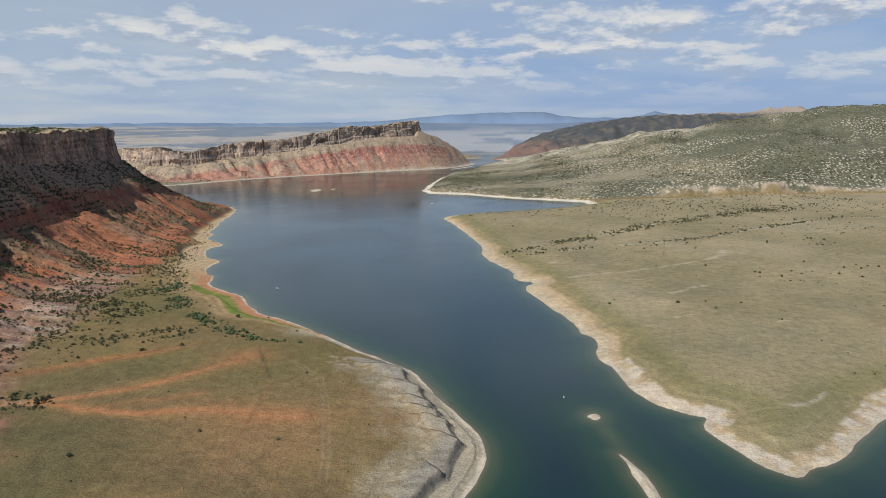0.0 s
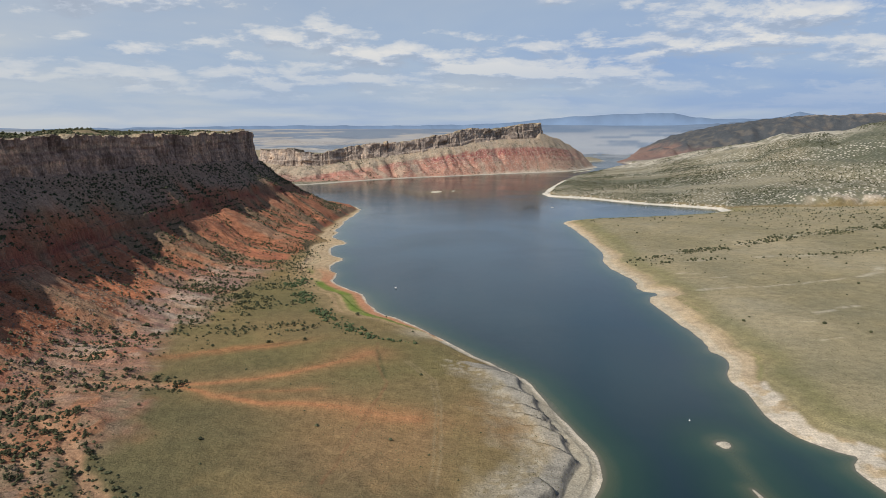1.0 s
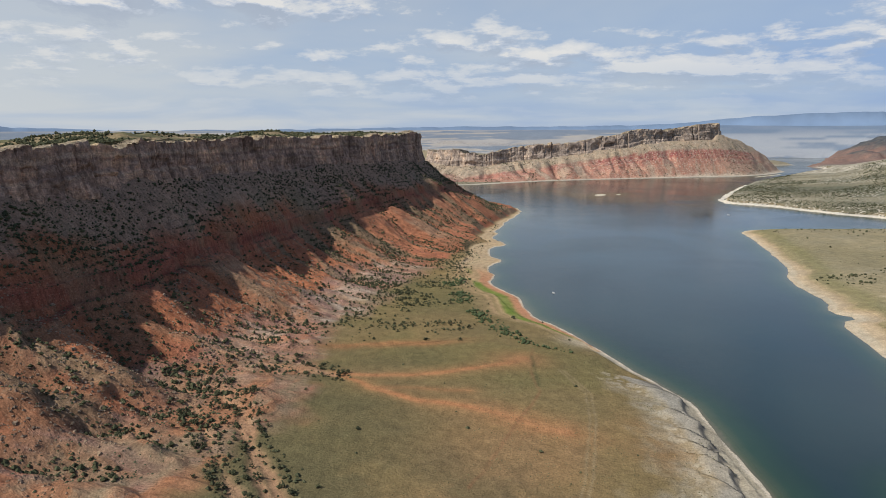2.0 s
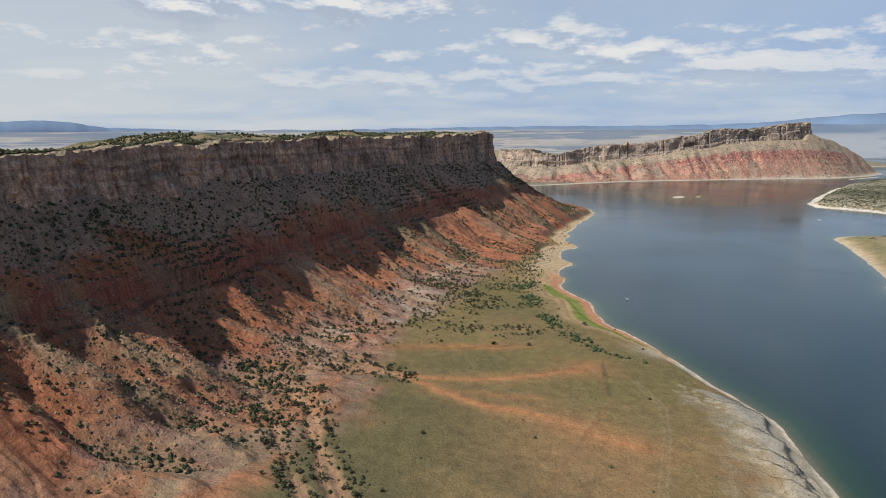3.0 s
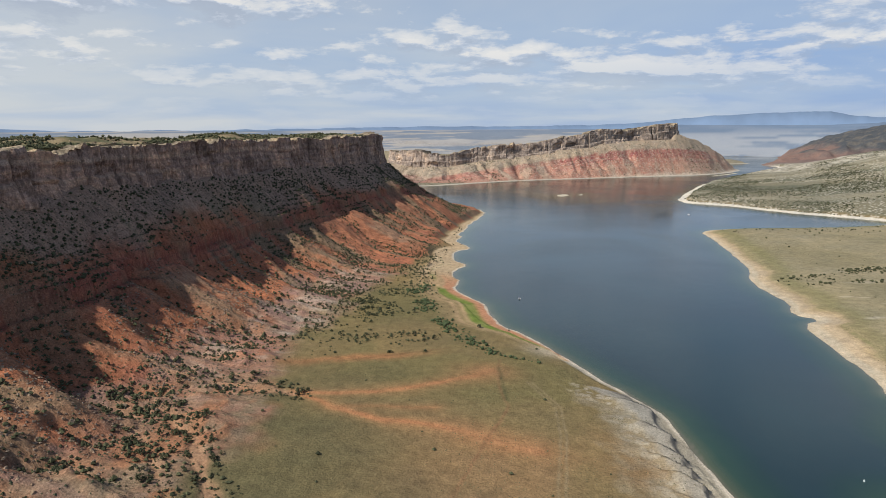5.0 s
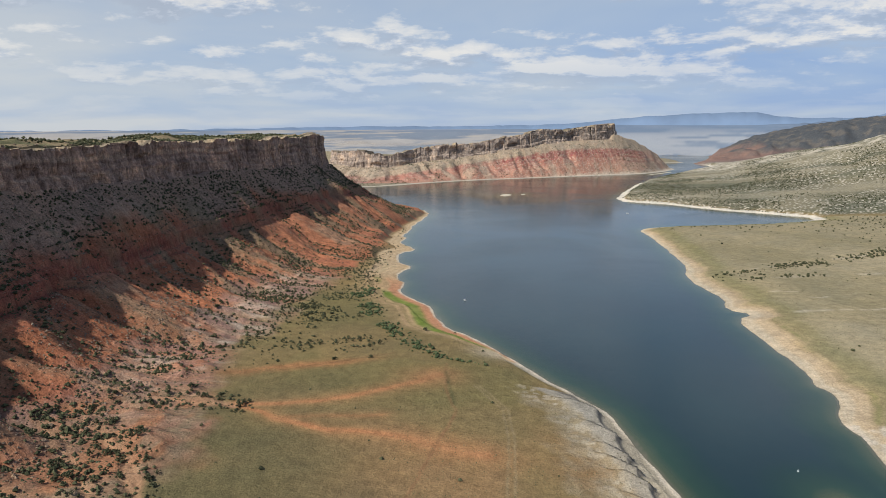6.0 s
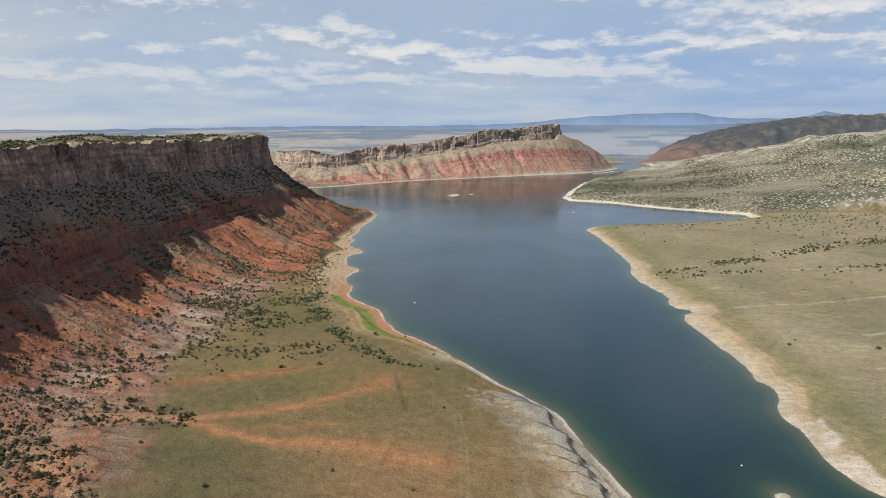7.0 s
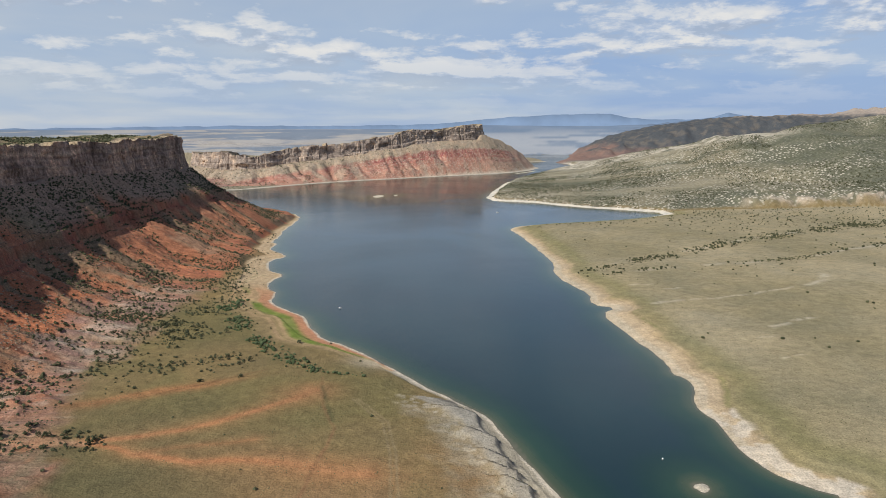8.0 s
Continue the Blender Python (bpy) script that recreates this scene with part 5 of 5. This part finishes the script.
def tree_places(n):
    x, y, r = throw(9000, 21, (-400, -150, 225, 620))
    o = land(x, y)
    ok = (o["h"] > 1.2) & (o["q"] > 95) & (r.random(len(x)) < np.clip(on_flat(x, y, o) + 0.5 * (o["q"] < 215) * smooth(0.86, 0.97, ridged(o["s"] + 7 * fbm(x, y, 45, 3, 15), o["q"] * 0.10, 21, 4)), 0, 1))
    i = np.flatnonzero(ok)[:n]
    return x[i], y[i], o["h"][i], r


tx, ty, tz, rr = tree_places(290)
for k in range(len(tx)):
    s = 0.45 + 0.6 * rr.random()
    place = pose(tx[k], ty[k], tz[k] - 0.05, 0, 0, 360 * rr.random()) @ Matrix.Diagonal((s, s, s * (0.85 + 0.3 * rr.random()), 1))
    if k < len(TREES):
        TREES[k].matrix_basis = place
    else:
        made = copy_thing(TREES[k % len(TREES)], place)
        made.matrix_basis = place


def boulder_mesh(seed):
    """A fallen block: a cube cut by random planes, edges knocked off."""
    r = random.Random(seed)
    bm = bmesh.new()
    bmesh.ops.create_cube(bm, size=1)
    for _ in range(7):
        d = Vector((r.gauss(0, 1), r.gauss(0, 1), r.gauss(0, 0.8))).normalized()
        cut = bmesh.ops.bisect_plane(bm, geom=bm.verts[:] + bm.edges[:] + bm.faces[:], plane_co=d * r.uniform(0.34, 0.5), plane_no=d, clear_outer=True)
        edges = [e for e in cut["geom_cut"] if isinstance(e, bmesh.types.BMEdge)]
        if len(edges) > 2:
            bmesh.ops.contextual_create(bm, geom=edges)
    bmesh.ops.bevel(bm, geom=bm.edges[:], offset=0.04, segments=1, affect="EDGES")
    for v in bm.verts:
        v.co += Vector((r.gauss(0, 0.012), r.gauss(0, 0.012), r.gauss(0, 0.012)))
        v.co.z = v.co.z * 0.75 + 0.22
    bmesh.ops.recalc_face_normals(bm, faces=bm.faces[:])
    return bm_mesh("boulder", bm, STONE)


STONES = [boulder_mesh(40 + i) for i in range(7)]
bx, by, rb = throw(5000, 31, (-480, -230, 205, 700))
bo = land(bx, by)
hit = np.flatnonzero((bo["q"] > 12) & (bo["q"] < 190) & (rb.random(len(bx)) < 0.12 + 0.5 * smooth(0.3, 0.7, ridged(bo["s"], bo["q"] * 0.12, 21, 4))))[:230]
for k, i in enumerate(hit):
    size = 0.9 + 2.6 * rb.random() ** 3
    ob = new("boulder", STONES[k % len(STONES)])
    ob.matrix_basis = pose(bx[i], by[i], bo["h"][i] - 0.12 * size, 0, 0, 360 * rb.random()) @ Matrix.Diagonal((size * (0.8 + 0.5 * rb.random()), size, size, 1))
    tagged(ob, "large pale block fallen onto the red slope" if size > 2 else "pale sandstone block lying on the red slope", "boulder", "boulders on the slope")


def boat(label, at, turn):
    """A small open motor boat, six metres long."""
    b = thing("motor_boat", label, "boat", "boats on the lake", at=at)
    b.rotation_euler.z = radians(turn)
    bm = bmesh.new()
    rows = []
    for f in np.linspace(0, 1, 9):
        w = 1.15 * (1 - max(0, f - 0.45) ** 1.8 * 2.6)
        yy = -3 + 6 * f
        lift = 0.35 * f * f
        rows.append([bm.verts.new((px * w, yy, pz + lift * (pz > 0))) for px, pz in ((-0.05, -0.35), (-0.75, -0.2), (-1, 0.55), (-0.88, 0.6), (-0.7, 0.2), (0.7, 0.2), (0.88, 0.6), (1, 0.55), (0.75, -0.2), (0.05, -0.35))])
    for a, c in zip(rows[:-1], rows[1:]):
        for i in range(10):
            bm.faces.new((a[i], a[(i + 1) % 10], c[(i + 1) % 10], c[i]))
    bm.faces.new(rows[0])
    bm.faces.new(rows[-1][::-1])
    bmesh.ops.recalc_face_normals(bm, faces=bm.faces[:])
    child("hull", bm_mesh("hull", bm, HULL), b)

    def box(name, size, at, mat, label="", bevel=0.04):
        bm = bmesh.new()
        bmesh.ops.create_cube(bm, size=1)
        for v in bm.verts:
            v.co = Vector((v.co.x * size[0] + at[0], v.co.y * size[1] + at[1], v.co.z * size[2] + at[2]))
        bmesh.ops.bevel(bm, geom=bm.edges[:], offset=bevel, segments=2, affect="EDGES")
        return child(name, bm_mesh(name, bm, mat), b, label)
    motor = box("outboard_motor", (0.3, 0.34, 0.75), (0, -3.2, 0.2), DARK, "black outboard motor")

    def piece(name, at, turn, rows, mat, parent, label):
        bm = bmesh.new()
        loops = [[bm.verts.new((math.cos(6.283 * i / 12) * rad, math.sin(6.283 * i / 12) * rad, z)) for i in range(12)] for rad, z in rows]
        for a, c in zip(loops[:-1], loops[1:]):
            for i in range(12):
                bm.faces.new((a[i], a[(i + 1) % 12], c[(i + 1) % 12], c[i]))
        bm.faces.new(loops[0][::-1])
        bm.faces.new(loops[-1])
        bm.transform(pose(*at, turn, 0, 0))
        return child(name, bm_mesh(name, bm, mat), parent, label)
    piece("cowling", (0, -3.22, 0.55), 0, [(0.2, 0), (0.23, 0.1), (0.22, 0.28), (0.12, 0.36)], DARK, motor, "rounded black engine cowling")
    piece("propeller", (0, -3.42, -0.28), 90, [(0.05, -0.08), (0.16, -0.02), (0.16, 0.0), (0.04, 0.08)], METAL, motor, "bare metal propeller")
    box("seat", (1.3, 0.5, 0.4), (0, -1.9, 0.42), DECK, "grey cushioned seat")
    box("seat", (0.5, 0.5, 0.5), (0.35, -0.5, 0.45), DECK, "grey cushioned seat")
    console = box("console", (0.7, 0.5, 0.75), (0.3, 0.3, 0.55), HULL, "white console")
    piece("steering_wheel", (0.3, 0.0, 0.85), 70, [(0.17, -0.015), (0.2, 0), (0.17, 0.015)], DARK, console, "dark steering wheel")
    box("windscreen", (1.3, 0.05, 0.4), (0, 0.65, 0.95), DARK, "dark windscreen", 0.01)
    box("canopy", (1.7, 2.2, 0.06), (0, -0.5, 1.85), CANVAS, "dark blue canvas canopy", 0.02)
    for px in (-0.75, 0.75):
        for py in (-1.5, 0.5):
            bm = bmesh.new()
            limb(bm, [(px, py, 0.4), (px, py, 1.85)], [0.025, 0.025], 6)
            child("canopy_post", bm_mesh("canopy_post", bm, METAL), b, "thin metal post")
    return b


boat("small white motor boat with a dark canopy lying still", (-181, 693, 0), 25)
boat("small white motor boat far out by the pale point", (-27, 1485, 0), 62)


def buoy():
    b = thing("buoy", "small white marker buoy floating on the lake", "buoy", at=(84, 402, 0))
    for name, rows, mat in (("float", [(0.02, -0.4), (0.42, -0.3), (0.5, 0.0), (0.42, 0.3), (0.14, 0.45)], HULL), ("stem", [(0.13, 0.42), (0.12, 1.1), (0.02, 1.15)], HULL), ("band", [(0.135, 0.75), (0.15, 0.78), (0.15, 0.92), (0.135, 0.95)], DARK)):
        bm = bmesh.new()
        loops = [[bm.verts.new((math.cos(6.283 * i / 14) * rad, math.sin(6.283 * i / 14) * rad, z)) for i in range(14)] for rad, z in rows]
        for a, c in zip(loops[:-1], loops[1:]):
            for i in range(14):
                bm.faces.new((a[i], a[(i + 1) % 14], c[(i + 1) % 14], c[i]))
        bm.faces.new(loops[0][::-1])
        bm.faces.new(loops[-1])
        child(name, bm_mesh(name, bm, mat), b)


buoy()
